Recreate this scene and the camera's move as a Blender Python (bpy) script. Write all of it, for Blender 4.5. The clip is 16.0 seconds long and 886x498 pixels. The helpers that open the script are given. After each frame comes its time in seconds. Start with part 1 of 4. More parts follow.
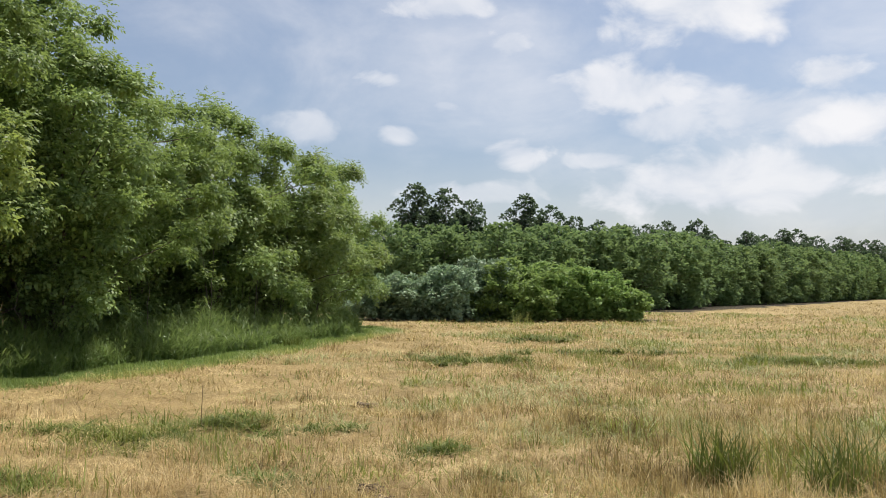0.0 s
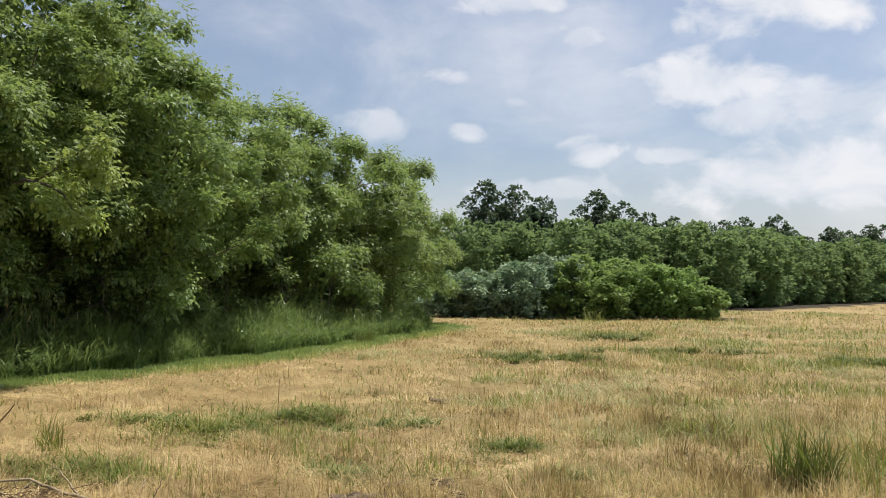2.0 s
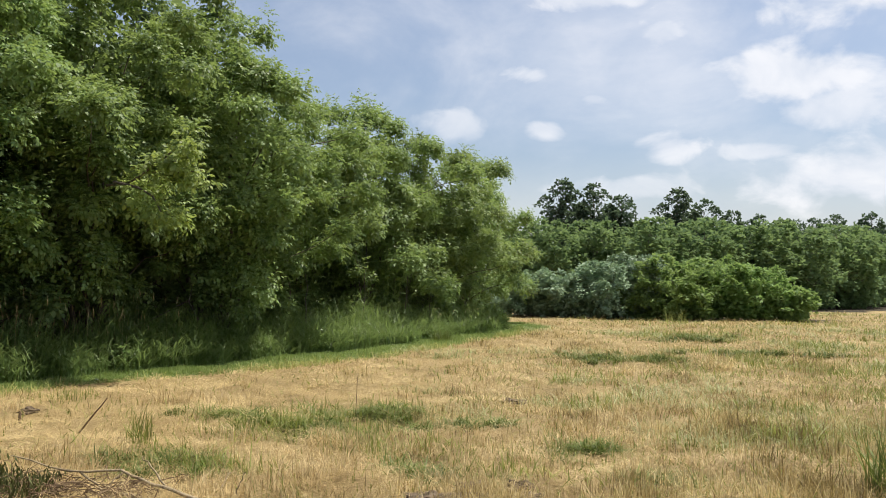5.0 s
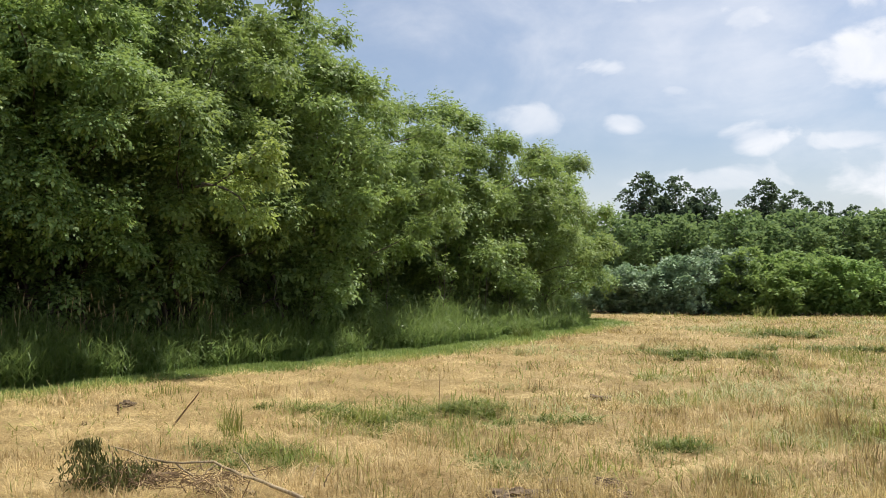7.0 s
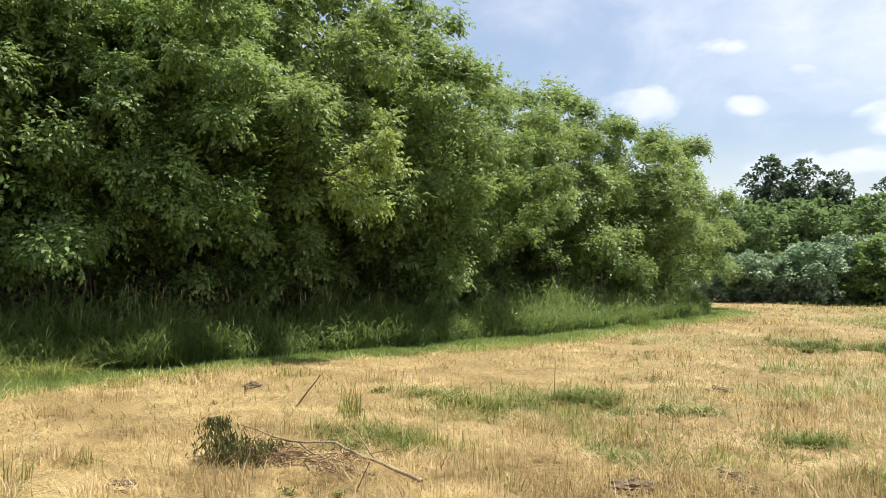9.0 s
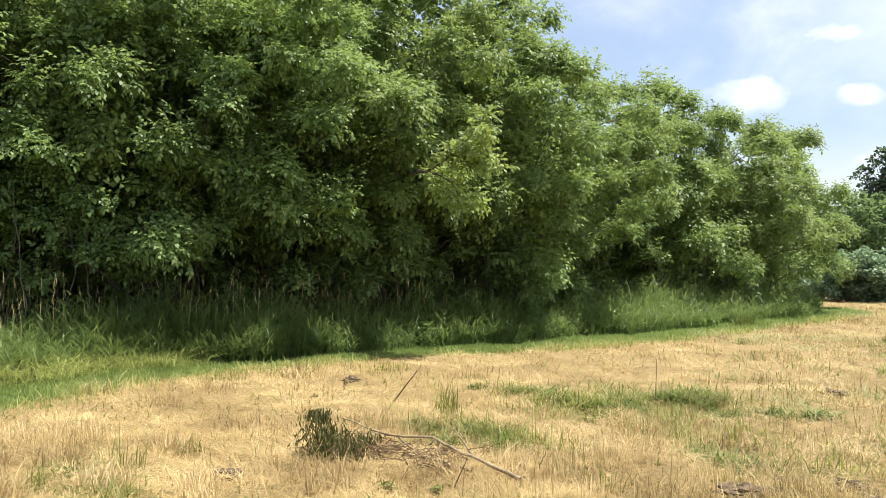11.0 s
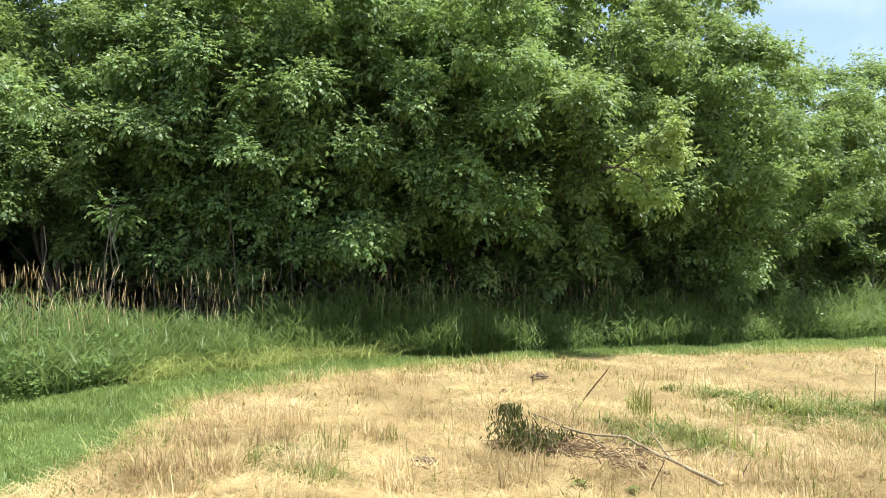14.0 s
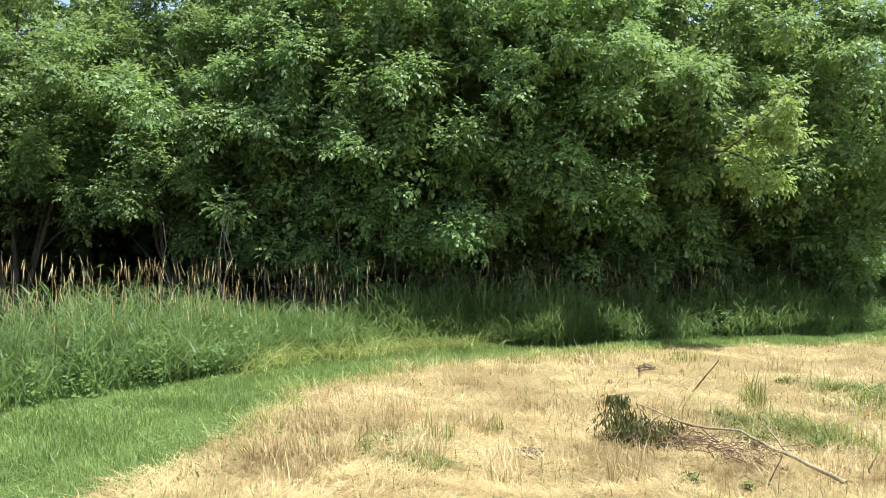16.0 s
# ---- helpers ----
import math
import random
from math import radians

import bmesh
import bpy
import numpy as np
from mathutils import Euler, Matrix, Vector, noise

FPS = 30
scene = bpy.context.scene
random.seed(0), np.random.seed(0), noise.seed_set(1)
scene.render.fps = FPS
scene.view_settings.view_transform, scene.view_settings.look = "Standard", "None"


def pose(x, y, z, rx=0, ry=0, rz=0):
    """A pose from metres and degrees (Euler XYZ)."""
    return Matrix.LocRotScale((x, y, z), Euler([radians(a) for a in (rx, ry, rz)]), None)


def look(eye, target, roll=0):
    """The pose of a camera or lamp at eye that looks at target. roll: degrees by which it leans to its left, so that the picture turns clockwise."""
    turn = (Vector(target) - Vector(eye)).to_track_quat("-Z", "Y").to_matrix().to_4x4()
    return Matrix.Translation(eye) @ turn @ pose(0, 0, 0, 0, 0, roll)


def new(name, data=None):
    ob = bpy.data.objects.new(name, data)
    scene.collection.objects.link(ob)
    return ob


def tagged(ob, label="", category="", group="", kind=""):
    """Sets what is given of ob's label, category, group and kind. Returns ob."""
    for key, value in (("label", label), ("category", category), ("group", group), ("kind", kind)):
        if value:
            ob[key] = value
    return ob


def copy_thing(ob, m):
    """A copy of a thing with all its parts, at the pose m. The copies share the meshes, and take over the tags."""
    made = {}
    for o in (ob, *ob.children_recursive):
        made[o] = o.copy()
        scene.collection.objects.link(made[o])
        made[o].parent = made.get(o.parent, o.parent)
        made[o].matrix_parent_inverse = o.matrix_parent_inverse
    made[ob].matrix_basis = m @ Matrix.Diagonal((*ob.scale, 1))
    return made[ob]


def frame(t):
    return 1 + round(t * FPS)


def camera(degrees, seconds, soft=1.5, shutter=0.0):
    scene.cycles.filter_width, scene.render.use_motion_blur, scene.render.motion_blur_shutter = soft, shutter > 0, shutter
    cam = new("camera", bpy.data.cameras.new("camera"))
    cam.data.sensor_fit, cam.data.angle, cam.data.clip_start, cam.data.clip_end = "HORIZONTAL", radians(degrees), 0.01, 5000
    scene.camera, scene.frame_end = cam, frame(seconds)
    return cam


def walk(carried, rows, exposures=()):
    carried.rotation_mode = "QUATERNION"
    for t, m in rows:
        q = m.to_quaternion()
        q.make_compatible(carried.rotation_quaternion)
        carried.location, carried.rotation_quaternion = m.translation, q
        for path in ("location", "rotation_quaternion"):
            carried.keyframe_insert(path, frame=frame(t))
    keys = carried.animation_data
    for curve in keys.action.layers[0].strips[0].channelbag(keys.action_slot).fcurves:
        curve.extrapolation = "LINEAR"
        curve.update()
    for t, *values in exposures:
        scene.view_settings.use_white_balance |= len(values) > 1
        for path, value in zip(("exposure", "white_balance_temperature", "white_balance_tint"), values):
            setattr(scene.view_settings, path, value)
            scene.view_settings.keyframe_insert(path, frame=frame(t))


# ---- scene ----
cam = camera(58.0, 16.0, soft=0.9)
PATH = [
    (0, (-0.036, -0.046, 1.559), (-0.036, 1.951, 1.664), 0.1),
    (0.5, (-0.041, -0.036, 1.555), (-0.113, 1.961, 1.651), 0.1),
    (1, (-0.047, -0.019, 1.553), (-0.154, 1.976, 1.642), 0.1),
    (1.5, (-0.05, -0.056, 1.556), (-0.18, 1.937, 1.648), 0.1),
    (2, (-0.056, -0.047, 1.554), (-0.231, 1.944, 1.651), 0.3),
    (2.5, (-0.056, -0.039, 1.549), (-0.26, 1.948, 1.646), 0.4),
    (3, (-0.062, -0.027, 1.546), (-0.276, 1.958, 1.646), 0.3),
    (3.2, (-0.057, -0.022, 1.547), (-0.275, 1.964, 1.648), 0.4),
    (5.3, (-0.052, -0.021, 1.554), (-0.452, 1.936, 1.647), 0.2),
    (5.5, (-0.066, -0.009, 1.545), (-0.49, 1.944, 1.638), -0.0),
    (6, (-0.086, 0.01, 1.533), (-0.573, 1.947, 1.632), -0.1),
    (6.5, (-0.088, 0.005, 1.535), (-0.617, 1.932, 1.631), -0.0),
    (7, (-0.096, 0.012, 1.535), (-0.651, 1.932, 1.621), 0.0),
    (7.5, (-0.098, 0.014, 1.529), (-0.705, 1.918, 1.611), -0.0),
    (8, (-0.102, 0.01, 1.528), (-0.794, 1.885, 1.602), 0.1),
    (8.5, (-0.109, 0.01, 1.524), (-0.876, 1.856, 1.588), 0.0),
    (9, (-0.121, 0.017, 1.521), (-0.94, 1.841, 1.577), 0.1),
    (11.5, (-0.181, 0.058, 1.497), (-1.268, 1.736, 1.539), 0.2),
    (12, (-0.2, 0.059, 1.488), (-1.349, 1.696, 1.52), 0.2),
    (12.5, (-0.21, 0.059, 1.484), (-1.425, 1.648, 1.514), 0.2),
    (13, (-0.227, 0.05, 1.472), (-1.502, 1.59, 1.51), 0.5),
    (13.5, (-0.23, 0.044, 1.471), (-1.564, 1.534, 1.514), 0.5),
    (14, (-0.231, 0.03, 1.466), (-1.62, 1.469, 1.512), 0.4),
    (14.5, (-0.23, 0.021, 1.471), (-1.671, 1.407, 1.515), -0.1),
    (15, (-0.236, 0.013, 1.471), (-1.716, 1.358, 1.505), -0.3),
    (15.5, (-0.241, 0.005, 1.473), (-1.753, 1.313, 1.499), -0.3),
    (16, (-0.241, -0.004, 1.477), (-1.798, 1.252, 1.497), -0.3),
]
walk(cam, [(t, look(eye, target, roll)) for t, eye, target, roll in PATH],
     exposures=[(0, 0.01, 6500, 10), (3, 0.03, 6500, 10), (6, 0.20, 6500, 10), (8, 0.26, 6500, 10), (9, 0.49, 6500, 10), (12.5, 0.76, 6350, 10), (14.5, 0.93, 5850, 6), (16, 0.90, 5750, 4)])

# ---- light ----
SUN_AZ, SUN_EL = 56.0, 67.0   # degrees clockwise from +y, above the horizon


def toward(az, el):
    a, e = radians(az), radians(el)
    return Vector((math.sin(a) * math.cos(e), math.cos(a) * math.cos(e), math.sin(e)))


sun_data = bpy.data.lights.new("sun", "SUN")
sun_data.energy, sun_data.angle, sun_data.color = 5.4, radians(0.53), (1.0, 0.95, 0.86)
sun = new("sun", sun_data)
sun.matrix_world = look(toward(SUN_AZ, SUN_EL) * 60, (0, 0, 0))


class Nodes:
    """Short hand for a node tree."""

    def __init__(self, tree):
        self.tree = tree

    def add(self, kind, inputs=(), **settings):
        n = self.tree.nodes.new(kind)
        for key, value in settings.items():
            setattr(n, key, value)
        for key, value in dict(inputs).items():
            if isinstance(value, bpy.types.NodeSocket):
                self.tree.links.new(value, n.inputs[key])
            else:
                n.inputs[key].default_value = value
        return n

    def math(self, op, a, b=0.0, clamp=False):
        return self.add("ShaderNodeMath", {0: a, 1: b}, operation=op, use_clamp=clamp).outputs[0]

    def noise(self, vector, scale, detail=4.0, rough=0.55, distort=0.0):
        return self.add("ShaderNodeTexNoise", {"Vector": vector, "Scale": scale, "Detail": detail, "Roughness": rough, "Distortion": distort}).outputs["Fac"]

    def ramp(self, fac, lo, hi):
        return self.add("ShaderNodeMapRange", {"Value": fac, "From Min": lo, "From Max": hi}, interpolation_type="SMOOTHSTEP").outputs[0]

    def mix(self, fac, a, b, blend="MIX"):
        n = self.add("ShaderNodeMix", data_type="RGBA", blend_type=blend)
        for key, value in ((0, fac), (6, a), (7, b)):
            if isinstance(value, bpy.types.NodeSocket):
                self.tree.links.new(value, n.inputs[key])
            else:
                n.inputs[key].default_value = value
        return n.outputs[2]


def rgb(r, g, b):
    return (r, g, b, 1.0)


world = bpy.data.worlds.new("sky")
scene.world = world
world.use_nodes = True
world.node_tree.nodes.clear()
W = Nodes(world.node_tree)
sky = W.add("ShaderNodeTexSky", sky_type="NISHITA", sun_disc=False, sun_elevation=radians(SUN_EL), sun_rotation=radians(SUN_AZ),
            air_density=1.0, dust_density=2.5, ozone_density=1.5)
ray = W.add("ShaderNodeTexCoord").outputs["Generated"]
flat = W.add("ShaderNodeMapping", {"Vector": ray, "Scale": (1.0, 1.0, 1.7)}).outputs[0]
wisp = W.noise(flat, 3.2, 7.0, 0.6, 0.4)
fluff = W.noise(flat, 12.0, 6.0, 0.52, 0.35)
# cumulus puffs: degrees right of +y, degrees up, half width, half height, density
PUFFS = [(-4.2, 15.0, 2.5, 1.1, 0.85), (0.2, 13.2, 1.5, 0.6, 0.6), (-3.4, 11.2, 1.7, 0.9, 0.75), (-9.5, 11.2, 3.0, 1.6, 0.6),
         (13.0, 14.0, 5.0, 2.3, 0.85), (26.0, 14.0, 2.4, 1.3, 0.85), (18.0, 19.3, 9.0, 2.6, 1.0), (4.6, 17.3, 2.4, 1.3, 0.7),
         (5.2, 9.8, 2.8, 1.2, 0.8), (11.2, 9.2, 3.2, 0.8, 0.7), (27.0, 10.6, 5.5, 1.9, 1.0), (2.5, 7.0, 5.0, 1.1, 0.6), (0.5, 19.8, 4.5, 1.4, 0.8),
         (19.5, 7.2, 11.0, 3.0, 0.85), (22.0, 11.8, 6.5, 2.2, 0.7), (16.0, 11.6, 4.5, 1.6, 0.7), (-62.0, 24.0, 9.0, 3.0, 0.9), (60.0, 18.0, 8.0, 3.0, 0.9), (110.0, 22.0, 12.0, 4.0, 0.9), (-120.0, 20.0, 10.0, 3.5, 0.9), (170.0, 25.0, 12.0, 4.0, 0.9)]
puffs = None
for az, el, wide, high, dense in PUFFS:
    way = toward(az, el)
    off = W.add("ShaderNodeVectorMath", {0: ray, 1: tuple(way)}, operation="SUBTRACT").outputs[0]
    off = W.add("ShaderNodeVectorMath", {0: off, 1: (1 / radians(wide), 1 / radians(wide), 1 / radians(high))}, operation="MULTIPLY").outputs[0]
    far = W.add("ShaderNodeVectorMath", {0: off}, operation="LENGTH").outputs["Value"]
    far = W.math("ADD", far, W.math("MULTIPLY", W.math("SUBTRACT", fluff, 0.5), -2.6))
    one = W.math("MULTIPLY", W.ramp(far, 1.25, 0.35), dense)
    puffs = one if puffs is None else W.math("MAXIMUM", puffs, one)
veil = W.math("MULTIPLY", W.ramp(wisp, 0.36, 0.74), 0.5)
height = W.add("ShaderNodeSeparateXYZ", {0: ray}).outputs["Z"]
haze = W.math("MULTIPLY", W.ramp(height, 0.22, 0.0), 0.55)
cover = W.math("MAXIMUM", W.math("MAXIMUM", W.math("ADD", veil, 0.08), puffs), haze)
shade = W.mix(W.ramp(fluff, 0.35, 0.7), rgb(6.0, 6.3, 6.9), rgb(7.5, 7.5, 7.7))
colour = W.mix(cover, sky.outputs[0], shade)
W.add("ShaderNodeOutputWorld", {0: W.add("ShaderNodeBackground", {"Color": colour, "Strength": 0.122}).outputs[0]})


# ---- materials ----
def material(name):
    m = bpy.data.materials.new(name)
    m.use_nodes = True
    m.node_tree.nodes.clear()
    return m, Nodes(m.node_tree)


def foliage(name, dark, light, through_light, gloss=0.5, share=0.42, patch=1.2, spec=0.3):
    """A leaf: a matt and a see-through half with a weak shine; each leaf and each stretch of crown a little different."""
    m, N = material(name)
    geo = N.add("ShaderNodeNewGeometry")
    place = N.add("ShaderNodeTexCoord").outputs["Object"]
    island = geo.outputs["Random Per Island"]
    big = N.ramp(N.noise(place, patch, 3.0), 0.3, 0.7)
    fac = N.math("ADD", N.math("MULTIPLY", island, 0.6), N.math("MULTIPLY", big, 0.4))
    base = N.mix(fac, rgb(*dark), rgb(*light))
    tint = N.add("ShaderNodeObjectInfo").outputs["Random"]
    hue = N.add("ShaderNodeHueSaturation", {"Color": base, "Hue": N.math("ADD", 0.496, N.math("MULTIPLY", tint, 0.016)), "Value": N.math("ADD", 0.85, N.math("MULTIPLY", tint, 0.3))}).outputs[0]
    shine = N.add("ShaderNodeBsdfPrincipled", {"Base Color": hue, "Roughness": gloss, "Specular IOR Level": spec})
    glow = N.add("ShaderNodeBsdfTranslucent", {"Color": N.mix(0.5, hue, rgb(*through_light))})
    both = N.add("ShaderNodeMixShader", {0: share, 1: shine.outputs[0], 2: glow.outputs[0]})
    N.add("ShaderNodeOutputMaterial", {0: both.outputs[0]})
    return m


def bark(name, dark, light, scale=6.0):
    m, N = material(name)
    place = N.add("ShaderNodeTexCoord").outputs["Object"]
    long = N.add("ShaderNodeMapping", {"Vector": place, "Scale": (1, 1, 0.22)}).outputs[0]
    grain = N.noise(long, scale * 5, 5.0, 0.65, 0.5)
    stain = N.noise(place, scale * 0.5, 3.0)
    base = N.mix(N.ramp(N.math("ADD", N.math("MULTIPLY", grain, 0.65), N.math("MULTIPLY", stain, 0.35)), 0.3, 0.7), rgb(*dark), rgb(*light))
    bump = N.add("ShaderNodeBump", {"Strength": 0.6, "Distance": 0.01, "Height": grain})
    skin = N.add("ShaderNodeBsdfPrincipled", {"Base Color": base, "Roughness": 0.85, "Normal": bump.outputs[0]})
    N.add("ShaderNodeOutputMaterial", {0: skin.outputs[0]})
    return m


def straw(name, brown, gold, pale, share=0.25):
    """Dry stems: three tones from stem to stem, over broad patches."""
    m, N = material(name)
    island = N.add("ShaderNodeNewGeometry").outputs["Random Per Island"]
    place = N.add("ShaderNodeTexCoord").outputs["Object"]
    patch = N.noise(place, 0.9, 5.0, 0.62)
    fac = N.math("ADD", N.math("MULTIPLY", island, 0.52), N.math("MULTIPLY", N.ramp(patch, 0.34, 0.66), 0.48))
    base = N.mix(N.ramp(fac, 0.1, 0.5), rgb(*brown), rgb(*gold))
    base = N.mix(N.ramp(fac, 0.45, 0.82), base, rgb(*pale))
    skin = N.add("ShaderNodeBsdfPrincipled", {"Base Color": base, "Roughness": 0.55, "Specular IOR Level": 0.35})
    glow = N.add("ShaderNodeBsdfTranslucent", {"Color": base})
    N.add("ShaderNodeOutputMaterial", {0: N.add("ShaderNodeMixShader", {0: share, 1: skin.outputs[0], 2: glow.outputs[0]}).outputs[0]})
    return m


def ground_material():
    """Dry thatch and soil in the field, a short green sward and darker ground under trees and shrubs, told apart by
    what grows there.
    """
    m, N = material("field_soil_and_thatch")
    place = N.add("ShaderNodeTexCoord").outputs["Object"]
    sward = N.add("ShaderNodeAttribute", attribute_name="sward").outputs["Fac"]
    wooded = N.add("ShaderNodeAttribute", attribute_name="wooded").outputs["Fac"]
    weeds = N.add("ShaderNodeAttribute", attribute_name="weeds").outputs["Fac"]
    fine = N.noise(place, 45.0, 5.0, 0.7)
    mid = N.noise(place, 4.0, 5.0, 0.6)
    broad = N.noise(place, 0.35, 4.0, 0.6)
    dry = N.mix(N.ramp(fine, 0.3, 0.7), rgb(0.22, 0.162, 0.076), rgb(0.46, 0.352, 0.16))
    dry = N.mix(N.math("MULTIPLY", N.ramp(mid, 0.45, 0.75), 0.6), dry, rgb(0.48, 0.365, 0.155))
    dry = N.mix(N.math("MULTIPLY", N.ramp(broad, 0.5, 0.75), 0.45), dry, rgb(0.26, 0.22, 0.085))
    thatch = N.add("ShaderNodeAttribute", attribute_name="thatch").outputs["Fac"]
    dry = N.mix(N.math("MULTIPLY", N.ramp(thatch, 0.2, 0.9), 0.6), dry, rgb(0.58, 0.44, 0.215))
    strands = None
    for turn in (0.3, 1.2, 2.1, 2.8):
        comb = N.add("ShaderNodeMapping", {"Vector": place, "Rotation": (0, 0, turn), "Scale": (9.0, 75.0, 1.0)}).outputs[0]
        one = N.noise(comb, 1.0, 2.0, 0.6, 0.6)
        strands = one if strands is None else N.math("MAXIMUM", strands, one)
    dry = N.mix(N.ramp(strands, 0.55, 0.74), N.mix(0.5, dry, rgb(0.15, 0.10, 0.046)), N.mix(0.5, dry, rgb(0.70, 0.55, 0.26)))
    blotch = N.noise(place, 1.3, 4.0, 0.65, 0.4)
    dry = N.mix(N.math("MULTIPLY", N.ramp(blotch, 0.52, 0.72), 0.6), dry, rgb(0.21, 0.16, 0.066))
    dry = N.mix(N.math("MULTIPLY", N.ramp(blotch, 0.46, 0.28), 0.5), dry, rgb(0.54, 0.42, 0.20))
    green = N.mix(N.ramp(fine, 0.25, 0.75), rgb(0.045, 0.075, 0.016), rgb(0.17, 0.23, 0.055))
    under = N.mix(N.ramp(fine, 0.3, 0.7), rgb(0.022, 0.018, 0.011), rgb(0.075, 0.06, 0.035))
    edge = N.math("ADD", sward, N.math("MULTIPLY", N.math("SUBTRACT", mid, 0.5), 0.5))
    base = N.mix(N.math("MULTIPLY", N.ramp(weeds, 0.3, 1.0), 0.6), dry, green)
    base = N.mix(N.ramp(edge, 0.35, 0.65), base, green)
    base = N.mix(N.ramp(wooded, 0.3, 0.8), base, under)
    bump = N.add("ShaderNodeBump", {"Strength": 0.8, "Distance": 0.04, "Height": N.math("ADD", N.math("ADD", fine, mid), strands)})
    skin = N.add("ShaderNodeBsdfPrincipled", {"Base Color": base, "Roughness": 0.9, "Specular IOR Level": 0.2, "Normal": bump.outputs[0]})
    N.add("ShaderNodeOutputMaterial", {0: skin.outputs[0]})
    return m


M_GROUND = ground_material()
M_MAPLE = foliage("maple_leaf", (0.058, 0.106, 0.044), (0.30, 0.395, 0.130), (0.46, 0.59, 0.135), gloss=0.48, spec=0.3, share=0.37, patch=1.6)
# maple leaf for one jutting bough, sunlight put into a yellower, brighter colour
M_SUNLIT = foliage("sunlit_maple_leaf", (0.095, 0.145, 0.042), (0.37, 0.445, 0.128), (0.55, 0.66, 0.135), gloss=0.48, spec=0.28, share=0.40, patch=1.6)
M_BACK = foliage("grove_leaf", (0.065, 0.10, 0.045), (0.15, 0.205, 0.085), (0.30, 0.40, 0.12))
M_SILVER = foliage("silver_shrub_leaf", (0.12, 0.19, 0.10), (0.38, 0.47, 0.31), (0.26, 0.37, 0.16), gloss=0.5, share=0.28, spec=0.25)
M_SHRUB = foliage("green_shrub_leaf", (0.11, 0.18, 0.052), (0.29, 0.385, 0.125), (0.40, 0.54, 0.15), share=0.40, spec=0.15)
M_MID = foliage("plantation_leaf", (0.075, 0.128, 0.055), (0.225, 0.31, 0.13), (0.30, 0.41, 0.135), spec=0.12, gloss=0.7)
# background leaves tinted bluish, the haze of distance put into their colour
M_FAR = foliage("hazed_far_leaf", (0.066, 0.105, 0.068), (0.15, 0.20, 0.112), (0.14, 0.20, 0.09), share=0.35, spec=0.08, gloss=0.8)
M_BARK = bark("grey_brown_bark", (0.045, 0.033, 0.024), (0.16, 0.13, 0.10))
M_DEAD = bark("bleached_dead_wood", (0.15, 0.11, 0.06), (0.44, 0.35, 0.21), 9.0)
M_STRAW = straw("wheat_stubble", (0.155, 0.111, 0.042), (0.39, 0.292, 0.109), (0.73, 0.59, 0.30), share=0.36)
M_HAY = straw("lying_straw", (0.24, 0.16, 0.066), (0.46, 0.335, 0.14), (0.71, 0.555, 0.28))
M_PALE = straw("combed_straw", (0.30, 0.21, 0.095), (0.50, 0.375, 0.175), (0.68, 0.535, 0.29))
M_SEED = straw("grass_seed_head", (0.38, 0.27, 0.12), (0.60, 0.46, 0.23), (0.80, 0.67, 0.42))
M_GRASS = foliage("tall_grass_blade", (0.066, 0.115, 0.032), (0.225, 0.30, 0.094), (0.32, 0.42, 0.115), gloss=0.45, share=0.45, patch=0.8)
M_SWARD = foliage("mown_grass_blade", (0.085, 0.140, 0.034), (0.34, 0.425, 0.125), (0.40, 0.52, 0.12), gloss=0.45, share=0.38, patch=1.4)
M_WEED = foliage("field_grass_blade", (0.080, 0.095, 0.020), (0.33, 0.335, 0.085), (0.38, 0.41, 0.085), gloss=0.5, share=0.35, patch=1.0)
M_LUSH = foliage("lush_grass_blade", (0.050, 0.072, 0.014), (0.20, 0.24, 0.052), (0.24, 0.28, 0.05), gloss=0.5, share=0.3, patch=2.0)
M_WILT = foliage("wilted_leaf", (0.045, 0.050, 0.013), (0.18, 0.18, 0.05), (0.15, 0.16, 0.04), gloss=0.6, share=0.2)
M_BRUSH = bark("dry_brown_brush", (0.085, 0.052, 0.025), (0.27, 0.18, 0.09), 9.0)
M_LODGED = foliage("lodged_grass_blade", (0.18, 0.23, 0.05), (0.48, 0.48, 0.16), (0.55, 0.55, 0.18), gloss=0.5, share=0.35)
M_BENT = foliage("bent_pale_grass", (0.20, 0.225, 0.085), (0.56, 0.56, 0.29), (0.50, 0.52, 0.22), gloss=0.5, share=0.35)
M_CLOD = bark("dark_soil_clod", (0.06, 0.042, 0.025), (0.20, 0.14, 0.08), 14.0)
M_STONE = bark("pale_stone", (0.5, 0.5, 0.47), (0.78, 0.77, 0.74), 20.0)


# ---- plan ----
def fbm(x, y, scale, seed=0, octaves=3):
    """Smooth value noise, 0 to 1."""
    total, weight, amp = np.zeros(np.shape(x)), 0.0, 1.0
    for k in range(octaves):
        u, v = np.asarray(x) * scale * 2 ** k + 17.3 * k + seed * 7.1, np.asarray(y) * scale * 2 ** k - 9.7 * k + seed * 3.7
        i, j = np.floor(u), np.floor(v)
        a, b = u - i, v - j
        a, b = a * a * (3 - 2 * a), b * b * (3 - 2 * b)

        def h(p, q):
            s = np.sin(p * 127.1 + q * 311.7 + seed * 74.7) * 43758.5453
            return s - np.floor(s)

        total = total + amp * ((h(i, j) * (1 - a) + h(i + 1, j) * a) * (1 - b) + (h(i, j + 1) * (1 - a) + h(i + 1, j + 1) * a) * b)
        weight, amp = weight + amp, amp * 0.5
    return total / weight


